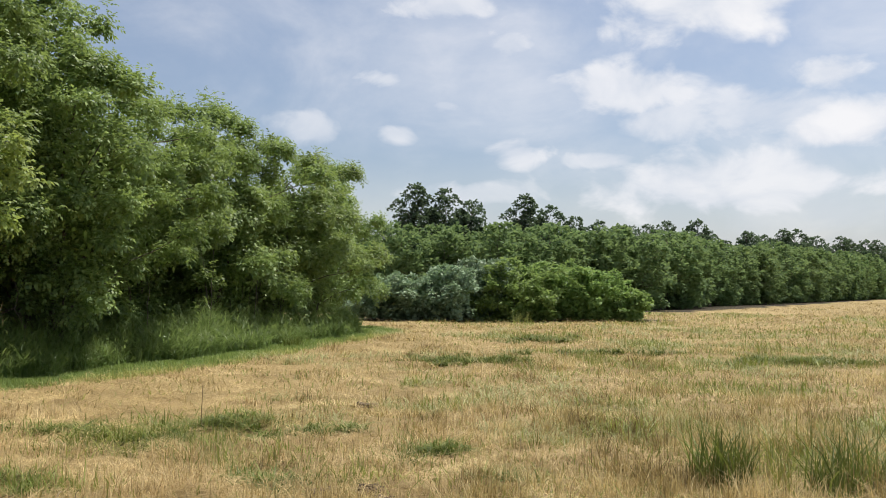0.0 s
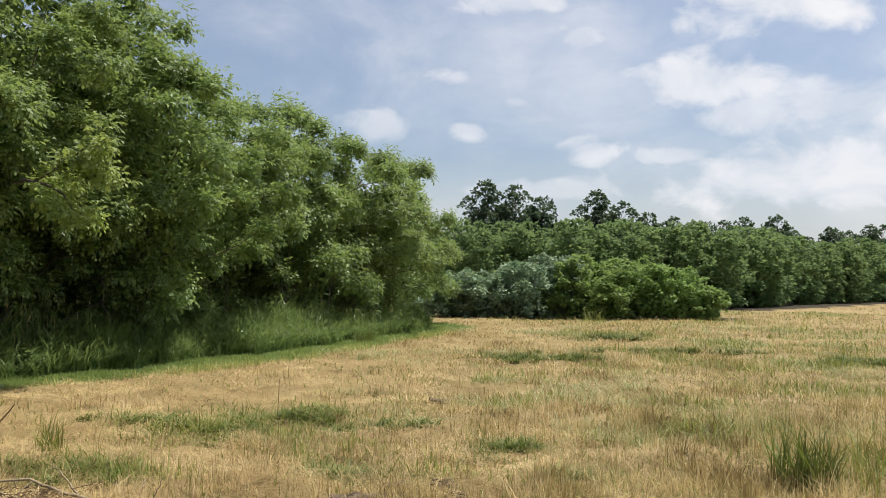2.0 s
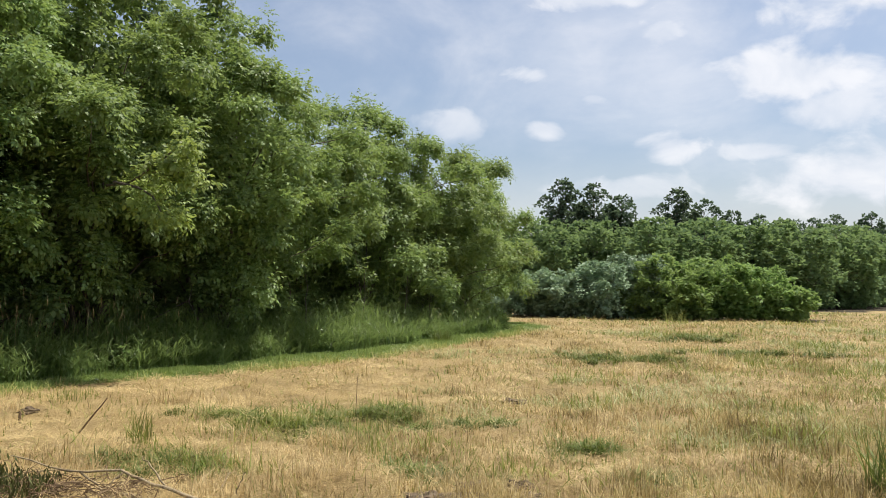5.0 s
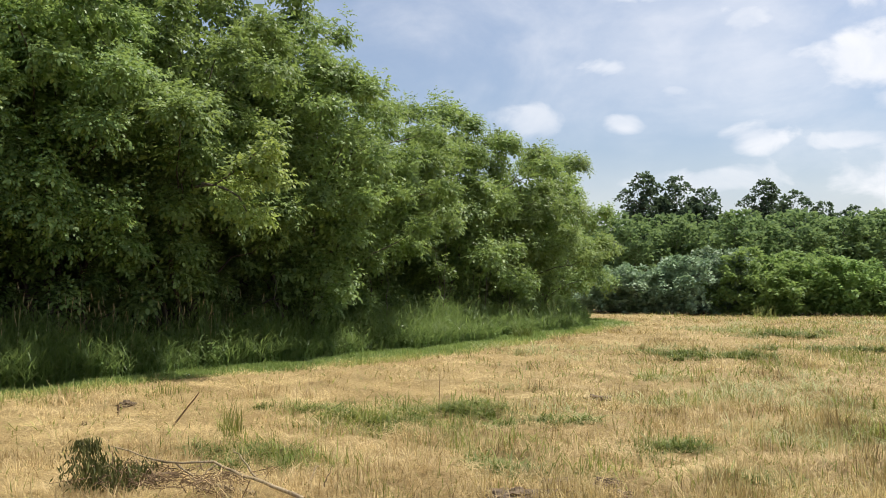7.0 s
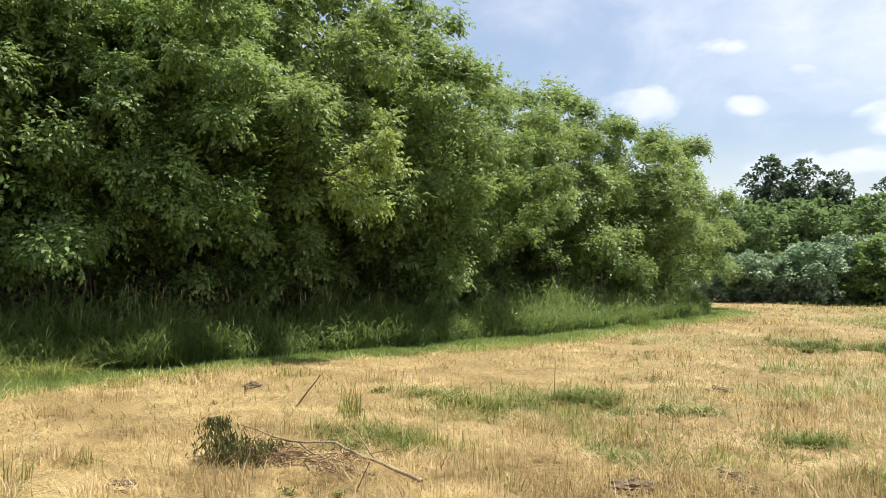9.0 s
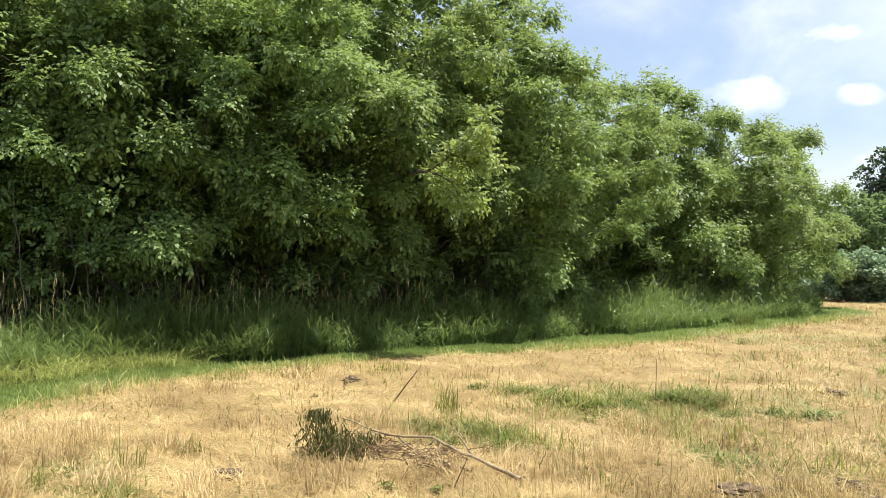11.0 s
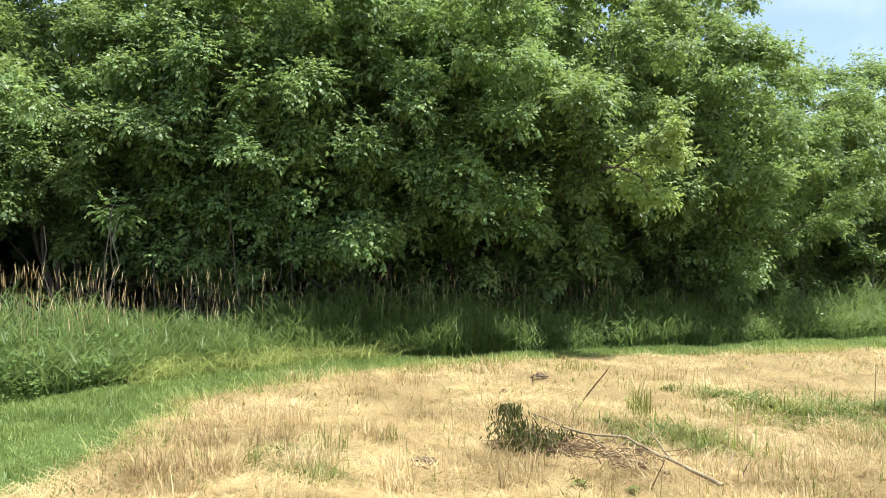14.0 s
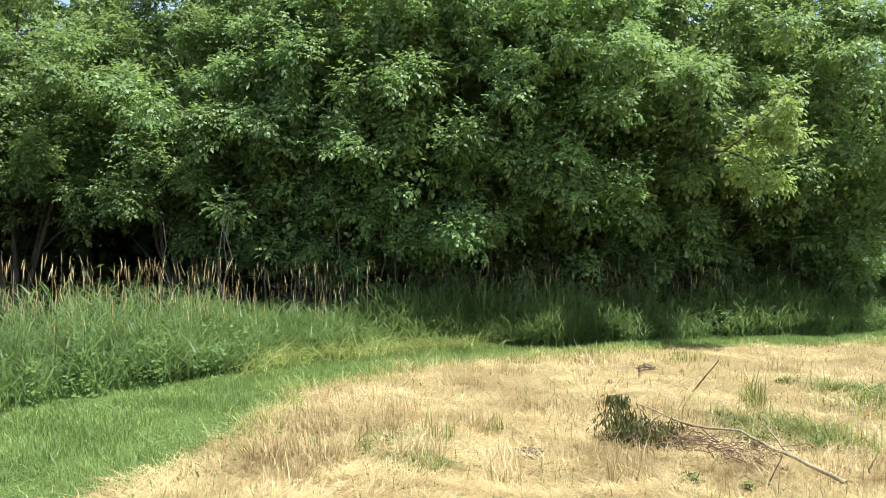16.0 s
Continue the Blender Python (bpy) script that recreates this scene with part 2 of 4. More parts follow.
# where the stubble ends and where the tall grass begins, x along y
EDGE_Y = (-40, -3, 1.3, 2.0, 3.0, 4.4, 6.1, 8.2, 10.0, 13.0, 14.5, 17.0, 22.0, 27.0, 32.0, 36.0, 45.0, 80.0)
EDGE_X = (-4.0, -4.3, -5.5, -6.0, -7.0, -8.2, -8.8, -8.9, -8.3, -6.7, -5.9, -4.8, -3.6, -2.5, -1.6, -3.6, -8.0, -60.0)
TALL_Y = (-40, -3, 1.5, 2.8, 4.2, 5.4, 6.7, 8.4, 10.0, 12.9, 16.5, 22.0, 31.0, 36.0, 45.0, 80.0)
TALL_X = (-8.0, -8.3, -8.9, -9.6, -9.9, -10.35, -10.6, -10.5, -9.4, -8.0, -6.6, -4.8, -3.2, -4.6, -9.0, -61.0)


def edge(y):
    y = np.asarray(y, float)
    return np.interp(y, EDGE_Y, EDGE_X) + (fbm(y, y * 0.0, 1.1, 33) - 0.5) * 0.75 * np.clip((15 - y) / 6, 0.3, 1)


def tall(y):
    y = np.asarray(y, float)
    return np.interp(y, TALL_Y, TALL_X) + (fbm(y, y * 0.0, 0.9, 44) - 0.5) * 0.9


def lay(x, y):
    """Height of the ground: nearly level, with soft unevenness."""
    r = np.hypot(x, y)
    return (fbm(x, y, 0.35, 3) - 0.5) * 0.10 * np.clip(r / 4, 0, 1) + (fbm(x, y, 1.8, 5, 3) - 0.5) * 0.17 * np.clip((x - edge(y)) / 1.0, 0.15, 1) * np.clip(1.5 - r / 60, 0, 1)


# green patches in the stubble: x, y, half length, half width
GREEN = [(-3.35, 6.4, 0.4, 0.22), (-2.8, 9.2, 1.2, 0.7), (-3.2, 8.1, 1.0, 0.6), (-4.2, 8.8, 0.7, 0.35), (-0.3, 7.7, 0.3, 0.2), (-0.9, 6.7, 0.35, 0.2), (-0.2, 13.6, 1.3, 0.6),
         (-0.8, 15.6, 1.0, 0.4), (1.1, 17.5, 1.6, 0.5), (-3.0, 6.4, 0.35, 0.3), (3.2, 18.0, 0.9, 0.6), (4.8, 16.6, 1.2, 0.4), (7.4, 16.6, 1.6, 0.6), (3.3, 6.9, 0.7, 0.4),
         (-3.9, 6.9, 0.5, 0.4), (3.4, 26.0, 2.2, 1.2), (9.0, 22.0, 2.5, 1.0), (0.2, 11.0, 0.8, 0.5), (2.2, 10.5, 1.3, 0.5), (5.0, 12.5, 1.5, 0.6), (-2.0, 7.6, 0.5, 0.4), (12.0, 30.0, 3.0, 1.2), (5.0, 34.0, 3.0, 1.4)]
# dense mats of lush grass: x, y, half length, half width
MATS = [(-3.62, 6.38, 0.36, 0.2), (-3.16, 8.2, 0.42, 0.18), (-2.8, 9.3, 0.5, 0.18), (-2.42, 9.25, 0.3, 0.12), (-1.55, 6.6, 0.2, 0.14), (-5.59, 3.64, 0.13, 0.1), (-4.84, 3.52, 0.15, 0.1), (-0.14, 7.66, 0.22, 0.14),
        (0.4, 6.67, 0.16, 0.1), (1.03, 17.7, 0.8, 0.25), (0.12, 17.9, 0.6, 0.25), (7.66, 17.2, 1.2, 0.3), (2.9, 25.2, 1.0, 0.5), (-1.6, 8.9, 0.4, 0.15), (-4.1, 8.8, 0.45, 0.15), (4.1, 19.8, 0.9, 0.3)]
# swathes of pale, flattened straw
FLAT = [(6.8, 21.9, 2.2, 0.8), (4.5, 19.0, 1.2, 0.4), (9.0, 26.0, 3.0, 1.0), (-2.5, 16.3, 1.2, 0.8), (14.0, 35.0, 5.0, 1.5), (8.0, 15.5, 1.5, 0.5), (2.5, 13.0, 1.0, 0.4), (5.5, 10.5, 1.2, 0.4), (0.8, 9.5, 0.8, 0.35),
        (-1.2, 6.4, 0.8, 0.35), (-0.7, 9.0, 0.8, 0.7), (-6.0, 9.0, 2.2, 1.3), (-6.8, 5.6, 1.2, 1.6), (-4.6, 11.5, 1.6, 0.8), (4.6, 17.6, 1.3, 0.4), (-2.4, 6.0, 0.8, 0.5), (20.0, 60.0, 9.0, 3.0), (1.0, 8.0, 0.7, 0.4)]


def blobs(x, y, rows, wobble):
    best = np.zeros(np.shape(x))
    for a, b, wide, deep in rows:
        d = np.sqrt(((x - a) / wide) ** 2 + ((y - b) / deep) ** 2) + (fbm(x, y, 1.8, wobble) - 0.5) * 1.2
        best = np.maximum(best, np.clip(1.5 - d, 0, 1))
    return best


def greenness(x, y):
    drift = np.clip((fbm(x, y, 0.5, 11, 4) - 0.43) * 3.6, 0, 1) * np.clip(0.35 + 0.12 * (x + 3), 0.14, 1.0)
    return np.maximum(blobs(x, y, GREEN, 2), drift) * np.clip(0.4 + 3.4 * (fbm(x, y, 2.4, 13) - 0.36), 0.12, 1)


def flatness(x, y):
    left = np.clip((-x - 1.0) / 2.5, 0, 0.8) * np.clip((16 - y) / 5, 0, 1)
    return np.maximum(np.maximum(blobs(x, y, FLAT, 4), left), np.clip((fbm(x, y, 0.8, 21) - 0.50) * 7, 0, 1) * (1 - 0.6 * np.clip(x / 3, 0, 1)))


# ---- mesh helpers ----
def mesh_of(name, verts, faces, smooth=False):
    """A mesh from arrays: verts n x 3, faces m x k."""
    verts, faces = np.asarray(verts, np.float32).reshape(-1, 3), np.asarray(faces, np.int32)
    me = bpy.data.meshes.new(name)
    me.vertices.add(len(verts))
    me.vertices.foreach_set("co", verts.ravel())
    me.loops.add(faces.size)
    me.loops.foreach_set("vertex_index", faces.ravel())
    me.polygons.add(len(faces))
    me.polygons.foreach_set("loop_start", np.arange(0, faces.size, faces.shape[1], dtype=np.int32))
    if smooth:
        me.polygons.foreach_set("use_smooth", np.ones(len(faces), bool))
    me.update(calc_edges=True)
    return me


def part(name, me, mat, parent=None, label=""):
    ob = new(name, me)
    if mat:
        me.materials.append(mat)
    if parent:
        ob.parent = parent
    return tagged(ob, label) if label else ob


def unit(v):
    return v / np.maximum(np.linalg.norm(v, axis=-1, keepdims=True), 1e-9)


LEAFLET = np.array([(0, 0, 0), (-0.31, 0.45, 0.05), (0, 1.0, -0.14), (0.31, 0.45, 0.05)])
SPRIG = np.array([(0, 0, 0), (-0.42, 0.45, 0.05), (0, 1.0, -0.12), (0.42, 0.45, 0.05)])


def leaves(points, ways, ups, sizes, shape):
    """Leaves of one shape at points, each lying along its way with its face to ups."""
    y = unit(ways)
    x = unit(np.cross(y, ups))
    z = np.cross(x, y)
    s = sizes[:, None, None]
    verts = points[:, None] + s * (shape[None, :, 0:1] * x[:, None] + shape[None, :, 1:2] * y[:, None] + shape[None, :, 2:3] * z[:, None])
    k = len(shape)
    return verts.reshape(-1, 3), np.arange(len(points) * k).reshape(-1, k)


def tubes(runs, sides=5):
    """Tapered tubes along runs of (points, radii): one mesh."""
    verts, faces, n = [], [], 0
    for pts, radii in runs:
        pts = np.asarray(pts, float)
        along = unit(np.gradient(pts, axis=0))
        side = unit(np.cross(along, np.array([0.31, 0.87, 0.38])))
        other = np.cross(along, side)
        for p, a, b, r in zip(pts, side, other, radii):
            for k in range(sides):
                t = 2 * math.pi * k / sides
                verts.append(p + r * (math.cos(t) * a + math.sin(t) * b))
        for i in range(len(pts) - 1):
            for k in range(sides):
                q = (k + 1) % sides
                faces.append((n + i * sides + k, n + i * sides + q, n + (i + 1) * sides + q, n + (i + 1) * sides + k))
        n += len(pts) * sides
    return verts, faces


def bent(rng, a, b, sag=0.0, kink=0.05, n=6):
    a, b = np.asarray(a, float), np.asarray(b, float)
    t = np.linspace(0, 1, n)[:, None]
    p = a + (b - a) * t + np.array([0, 0, 1.0]) * sag * np.sin(np.pi * t)
    p[1:-1] += rng.normal(0, kink, (n - 2, 3))
    return p


# ---- trees and shrubs ----
def tree(name, seed, x, y, height, radius, mat, label, category="tree", group="", bare=0.6, stems=4, limbs=3, cone=True, hang=0.55, sprays=210, per=110, leaf=0.13, shrub=False, belly=-0.2):
    """A many-stemmed tree: stems and limbs, and a crown of leafy sprays with gaps between them."""
    rng = np.random.default_rng(seed)
    root = tagged(new(name), label, category, group)
    z0 = float(lay(np.array(x), np.array(y))) - 0.03
    root.location = (x, y, z0)
    # each stem carries a lobe of the crown: centre, half widths
    lobes, stem_runs, limb_runs = [], [], []
    for k in range(stems):
        turn = 2 * math.pi * (k + rng.uniform(-0.3, 0.3)) / stems
        out = 0.0 if k == 0 else radius * rng.uniform(0.34, 0.52)
        top = height * (1.0 if k == 0 else rng.uniform(0.66, 0.92) if cone else rng.uniform(0.66, 0.97))
        wide = radius * (0.8 if k == 0 else rng.uniform(0.42, 0.56))
        low = bare if not shrub else 0.1
        c = np.array((out * math.cos(turn), out * math.sin(turn), (top + low) / 2))
        lobes.append((c, wide, (top - low) / 2))
        foot = np.array((0.16 * math.cos(turn), 0.16 * math.sin(turn), -0.05)) * (1 if not shrub else 2)
        head = c + np.array((0, 0, (top - low) * 0.36))
        stem_runs.append((bent(rng, foot, head, 0, 0.07 if not shrub else 0.04, 8), np.linspace(0.0065 * height, 0.010, 8)))
    pts, ways, ups = [], [], []

    def spray(p, axis, reach, n, outward):
        """A bough's leafy end: a small dome of leaves that hang outward all round it."""
        way = rng.normal(0, 1, (n, 3)) + outward * 0.7 + np.array((0, 0, 0.45))
        way = unit(way)
        dome = way * (rng.uniform(0.25, 1.0, n) ** 0.5)[:, None] * reach
        along = (dome @ axis)[:, None] * axis
        pts.append(p + dome * (1.0, 1.0, 0.85) + along * 0.7)
        flat_way = way * (1, 1, 0.3)
        ways.append(flat_way * 0.8 + axis * 0.3 + rng.normal(0, 0.4, (n, 3)) + np.array((0, 0, -hang)))
        ups.append(way * 0.7 + np.array((0, 0, 0.75)) + rng.normal(0, 0.4, (n, 3)))

    share = np.array([l[1] * l[2] for l in lobes])
    share = share / share.sum()
    for k, (c, wide, tallness) in enumerate(lobes):
        for _ in range(int(sprays * share[k])):
            u = rng.uniform(-0.96, 1.0)
            phi = rng.uniform(0, 2 * math.pi)
            if not cone:
                ring = math.sqrt(max(0.05, 1 - abs(u) ** 2.4)) if u > -0.2 else math.sqrt(max(0.3, 1 - abs(u) ** 3.2))
            else:
                ring = max(0.05, 1 - ((u - belly) / (1 - belly)) ** 1.15) ** 0.85 if u > belly else 1 - 0.55 * ((belly - u) / (1 + belly))
            depth = rng.uniform(0.30, 1.0) ** 0.42
            lump = 0.62 + 0.80 * float(fbm(np.array(phi * 1.3), np.array(u * 2.2), 1.3, seed % 50 + k))
            jut = rng.random() < 0.22
            rho = wide * ring * depth * min(max(lump, 0.45), 1.3) * (rng.uniform(1.08, 1.3) if jut else 1.0)
            p = c + np.array((rho * math.cos(phi), rho * math.sin(phi), u * tallness))
            outward = np.array((math.cos(phi), math.sin(phi), 0.25 + 0.9 * max(u, 0) - 0.35 * max(-u, 0)))
            axis = unit(outward + rng.normal(0, 0.3, 3))
            size = rng.uniform(0.6, 1.25)
            n = max(4, int(per * size * rng.uniform(0.7, 1.2)))
            spray(p, axis, (0.16 + 0.085 * radius) * size, n, outward)
            if rng.random() < (0.3 if not shrub else 0.15) or (jut and not shrub):
                start = c * np.array((0.55, 0.55, 0)) + np.array((0, 0, max(0.25, p[2] - rng.uniform(0.5, 1.5) * height / 8)))
                limb_runs.append((bent(rng, start, p, 0.12, 0.05, 5), np.linspace(0.022, 0.006, 5) * (height / 8)))
    pts, ways, ups = np.concatenate(pts), np.concatenate(ways), np.concatenate(ups)
    keep = pts[:, 2] > 0.12
    pts, ways, ups = pts[keep], ways[keep], ups[keep]
    v, f = leaves(pts, ways, ups, leaf * rng.uniform(0.65, 1.3, len(pts)), SPRIG)
    part("crown", mesh_of("crown", v, f), mat, root)
    for pts_r in stem_runs:
        part("trunk" if not shrub else "stem", mesh_of("trunk", *tubes([pts_r], 7), smooth=True), M_BARK, root)
    for run in limb_runs[:limbs]:
        part("limb", mesh_of("limb", *tubes([run], 5), smooth=True), M_BARK, root)
    if limb_runs[limbs:]:
        tagged(part("fine_branching", mesh_of("fine_branching", *tubes(limb_runs[limbs:], 3), smooth=True), M_BARK, root), kind="stuff")
    return root


def fronds(rng, points, ways, ups, sizes, droop=0.35, pairs=2):
    """Compound leaves: leaflets in pairs along a drooping stalk and one at its end."""
    y = unit(ways)
    x = unit(np.cross(y, ups))
    z = np.cross(x, y)
    n, size = len(points), sizes[:, None]
    p, w, u, s = [], [], [], []
    rows = [(0.40 + 0.34 * k, side, 0.95 - 0.12 * k, 0.40 + 0.03 * k) for k in range(pairs) for side in (-1, 1)] + [(0.40 + 0.34 * (pairs - 0.2), 0, 0.0, 0.46)]
    for along, side, turn, scale in rows:
        angle = side * (turn + rng.normal(0, 0.14, n))[:, None]
        p.append(points + size * (y * along - z * droop * along * along * 0.5))
        w.append(y * np.cos(angle) + x * np.sin(angle) - z * (droop * along + 0.25 + rng.normal(0, 0.22, n)[:, None]))
        u.append(z + rng.normal(0, 0.28, (n, 3)))
        s.append(sizes * scale * rng.uniform(0.8, 1.2, n))
    return leaves(np.concatenate(p), np.concatenate(w), np.concatenate(u), np.concatenate(s), LEAFLET)


def maple(name, seed, x, y, height, radius, mat, label, category="tree", group="", bare=0.9, belly=0.0, cone=True, boughs=(), lit_mat=None, front=(0.85, -0.5), spacing=1.05, sprays=12, reach=1.0, frond=0.25, pairs=2, shoots=3, per=7, rough=1.0):
    """A many-stemmed maple: stems, limbs, and leafy shoots set apart over the crown, with shaded hollows between them."""
    rng = np.random.default_rng(seed)
    root = tagged(new(name), label, category, group)
    root.location = (x, y, float(lay(np.array(x), np.array(y))) - 0.03)
    lobes, stem_runs, limb_runs = [], [], []
    for k in range(7):
        turn = 2 * math.pi * (k + rng.uniform(-0.3, 0.3)) / 7
        out = 0.0 if k == 0 else radius * rng.uniform(0.36, 0.56)
        top = height * (1.0 if k == 0 else rng.uniform(0.66, 0.92) if cone else rng.uniform(0.7, 0.97))
        wide = radius * (0.78 if k == 0 else rng.uniform(0.40, 0.54))
        c = np.array((out * math.cos(turn), out * math.sin(turn), (top + bare) / 2))
        lobes.append((c, wide, (top - bare) / 2))
        foot = np.array((0.16 * math.cos(turn), 0.16 * math.sin(turn), -0.05))
        stem_runs.append((bent(rng, foot, c + np.array((0, 0, (top - bare) * 0.40)), 0, 0.07, 8), np.linspace(0.0065 * height, 0.010, 8)))

    def ring(u):
        if not cone:
            return np.where(u > -0.2, np.sqrt(np.maximum(0.05, 1 - np.abs(u) ** 2.4)), np.sqrt(np.maximum(0.3, 1 - np.abs(u) ** 3.2)))
        return np.where(u > belly, np.maximum(0.05, 1 - np.maximum((u - belly) / (1 - belly), 0) ** 1.15) ** 0.85, 1 - 0.55 * (belly - u) / (1 + belly))

    # places for the shoots: over the outside of all lobes, no two closer than the spacing
    spots = []
    for k, (c, wide, tallness) in enumerate(lobes):
        n = int(40 * wide * tallness / spacing ** 2)
        u, phi = rng.uniform(-0.97, 1.0, n), rng.uniform(0, 2 * math.pi, n)
        lump = 1.0 + rough * 1.5 * (fbm(phi * 1.3, u * tallness * 0.75, 1.3, seed % 50 + k) - 0.52)
        deep = np.clip(lump, 0.55, 1.28) * np.where(rng.random(n) < 0.2, rng.uniform(1.1, 1.45, n), rng.uniform(0.62, 1.08, n))
        rho = np.maximum(wide * ring(u) * deep - 0.4, 0.08)
        p = np.stack((c[0] + rho * np.cos(phi), c[1] + rho * np.sin(phi), c[2] + u * tallness), 1)
        hidden = np.zeros(n, bool)
        for j, (c2, wide2, tallness2) in enumerate(lobes):
            if j != k:
                u2 = (p[:, 2] - c2[2]) / tallness2
                hidden |= (np.abs(u2) < 0.96) & (np.hypot(p[:, 0] - c2[0], p[:, 1] - c2[1]) < 0.72 * wide2 * ring(np.clip(u2, -0.97, 1)))
        keep = ~hidden | (rng.random(n) < 0.06)
        outward = np.stack((np.cos(phi), np.sin(phi), 0.15 + 1.0 * np.maximum(u, 0) ** 2 - 0.3 * np.maximum(-u, 0)), 1)
        spots.append(np.concatenate((p, outward, u[:, None]), 1)[keep])
    spots = np.concatenate(spots)
    rng.shuffle(spots)
    taken = np.zeros((0, 3))
    pick = []
    for i, p in enumerate(spots[:, :3]):
        gap = spacing * rng.uniform(0.7, 1.25)
        if not len(taken) or ((taken - p) ** 2).sum(1).min() > gap * gap:
            taken = np.concatenate((taken, p[None]))
            pick.append(i)
    spots = spots[pick]
    at, ways, ups, sizes = [], [], [], []

    def shoot(p, axis, reach, n, outward, size):
        """A leafy twig: leaves all round it, spreading forward and drooping."""
        t = np.linspace(0.1, 1.0, n) + rng.normal(0, 0.04, n)
        turn = 2.4 * np.arange(n) + rng.uniform(0, 6.28)
        side = unit(np.cross(axis, (0.3, 0.2, 1.0)))
        other = np.cross(side, axis)
        spread = np.cos(turn)[:, None] * side + np.sin(turn)[:, None] * other
        at.append(p + axis * (t * reach)[:, None] - np.array((0, 0, 1.0)) * (0.22 * reach * t * t)[:, None] + rng.normal(0, 0.025, (n, 3)))
        ways.append(spread * (1, 1, 0.55) * (1.15 - 0.5 * t)[:, None] + axis * (0.25 + 0.6 * t)[:, None] + np.array((0, 0, -0.22)))
        ups.append(np.array((0, 0, 1.0)) + 0.35 * outward + rng.normal(0, 0.22, (n, 3)))
        sizes.append(size * rng.uniform(0.75, 1.2, n) * (1.1 - 0.35 * t))

    def spray(p, outward, scale, many, lift):
        for _ in range(many):
            axis = unit(outward * 0.75 + np.array((0, 0, lift)) + rng.normal(0, 0.5, 3))
            shoot(p + rng.normal(0, 0.07, 3) * scale, axis, rng.uniform(0.30, 0.62) * scale, per, outward, frond)

    for i, row in enumerate(spots):
        c, outward, u = row[:3], unit(row[3:6]), row[6]
        away = outward[0] * front[0] + outward[1] * front[1] < -0.3
        wide = spacing * rng.uniform(0.38, 0.72)
        many = int(sprays * (0.15 if away else 1.0) * (wide / spacing / 0.6) ** 2)
        for _ in range(max(1, many)):
            d = unit(rng.normal(0, 1, 3) + outward * 0.75 + np.array((0, 0, 0.85)))
            p = c + d * wide * (1.05, 1.05, 0.7) * rng.uniform(0.7, 1.05)
            spray(p - d * 0.25, d, rng.uniform(0.75, 1.15) * reach, shoots, 0.35 + 0.25 * max(u, 0))
        for _ in range(3 if u > 0.6 else 1):
            shoot(c + rng.normal(0, 0.15, 3), unit(outward * 0.5 + np.array((0, 0, 1.0)) + rng.normal(0, 0.25, 3)), wide + rng.uniform(0.0, 0.25), per + 5, outward, frond)
        if i % 4 == 0:
            start = c * np.array((0.25, 0.25, 0)) + np.array((0, 0, max(0.4, c[2] - rng.uniform(0.5, 1.6) * height / 8)))
            limb_runs.append((bent(rng, start, c, 0.12, 0.05, 5), np.linspace(0.024, 0.008, 5) * (height / 8)))
    at, ways, ups, sizes = np.concatenate(at), np.concatenate(ways), np.concatenate(ups), np.concatenate(sizes)
    keep = at[:, 2] > 0.3
    v, f = fronds(rng, at[keep], ways[keep], ups[keep], sizes[keep], pairs=pairs)
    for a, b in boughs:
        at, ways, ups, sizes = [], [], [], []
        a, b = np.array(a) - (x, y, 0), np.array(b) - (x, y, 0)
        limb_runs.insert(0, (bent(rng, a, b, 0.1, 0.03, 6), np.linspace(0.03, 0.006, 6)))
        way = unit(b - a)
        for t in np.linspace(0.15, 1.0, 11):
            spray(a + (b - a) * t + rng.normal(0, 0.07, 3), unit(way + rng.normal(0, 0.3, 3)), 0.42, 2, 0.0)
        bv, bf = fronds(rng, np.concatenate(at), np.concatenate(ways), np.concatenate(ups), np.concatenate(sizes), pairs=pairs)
        part("bough_foliage", mesh_of("bough_foliage", bv, bf), lit_mat or mat, root, "yellow-green leaves on a jutting bough, coloured as sunlit" if lit_mat else "")
    # leaves in the shaded heart of the crown
    for c, wide, tallness in lobes:
        n = int(330 * wide * tallness)
        q = unit(rng.normal(0, 1, (n, 3))) * (rng.random(n) ** 0.4)[:, None] * (wide * 0.55, wide * 0.55, tallness * 0.85)
        q[:, :2] *= np.clip(1.15 - q[:, 2:] / tallness, 0.2, 1)
        hv, hf = leaves(q + c, rng.normal(0, 1, (n, 3)), rng.normal(0, 0.6, (n, 3)) + np.array((0, 0, 1.0)), rng.uniform(0.10, 0.18, n), LEAFLET)
        v, f = np.concatenate((v, hv)), np.concatenate((f, hf + len(v)))
    part("crown", mesh_of("crown", v, f), mat, root)
    for run in stem_runs:
        part("trunk", mesh_of("trunk", *tubes([run], 7), smooth=True), M_BARK, root)
    for run in limb_runs[:8]:
        part("limb", mesh_of("limb", *tubes([run], 5), smooth=True), M_BARK, root)
    tagged(part("fine_branching", mesh_of("fine_branching", *tubes(limb_runs[8:], 3), smooth=True), M_BARK, root), kind="stuff")
    return root


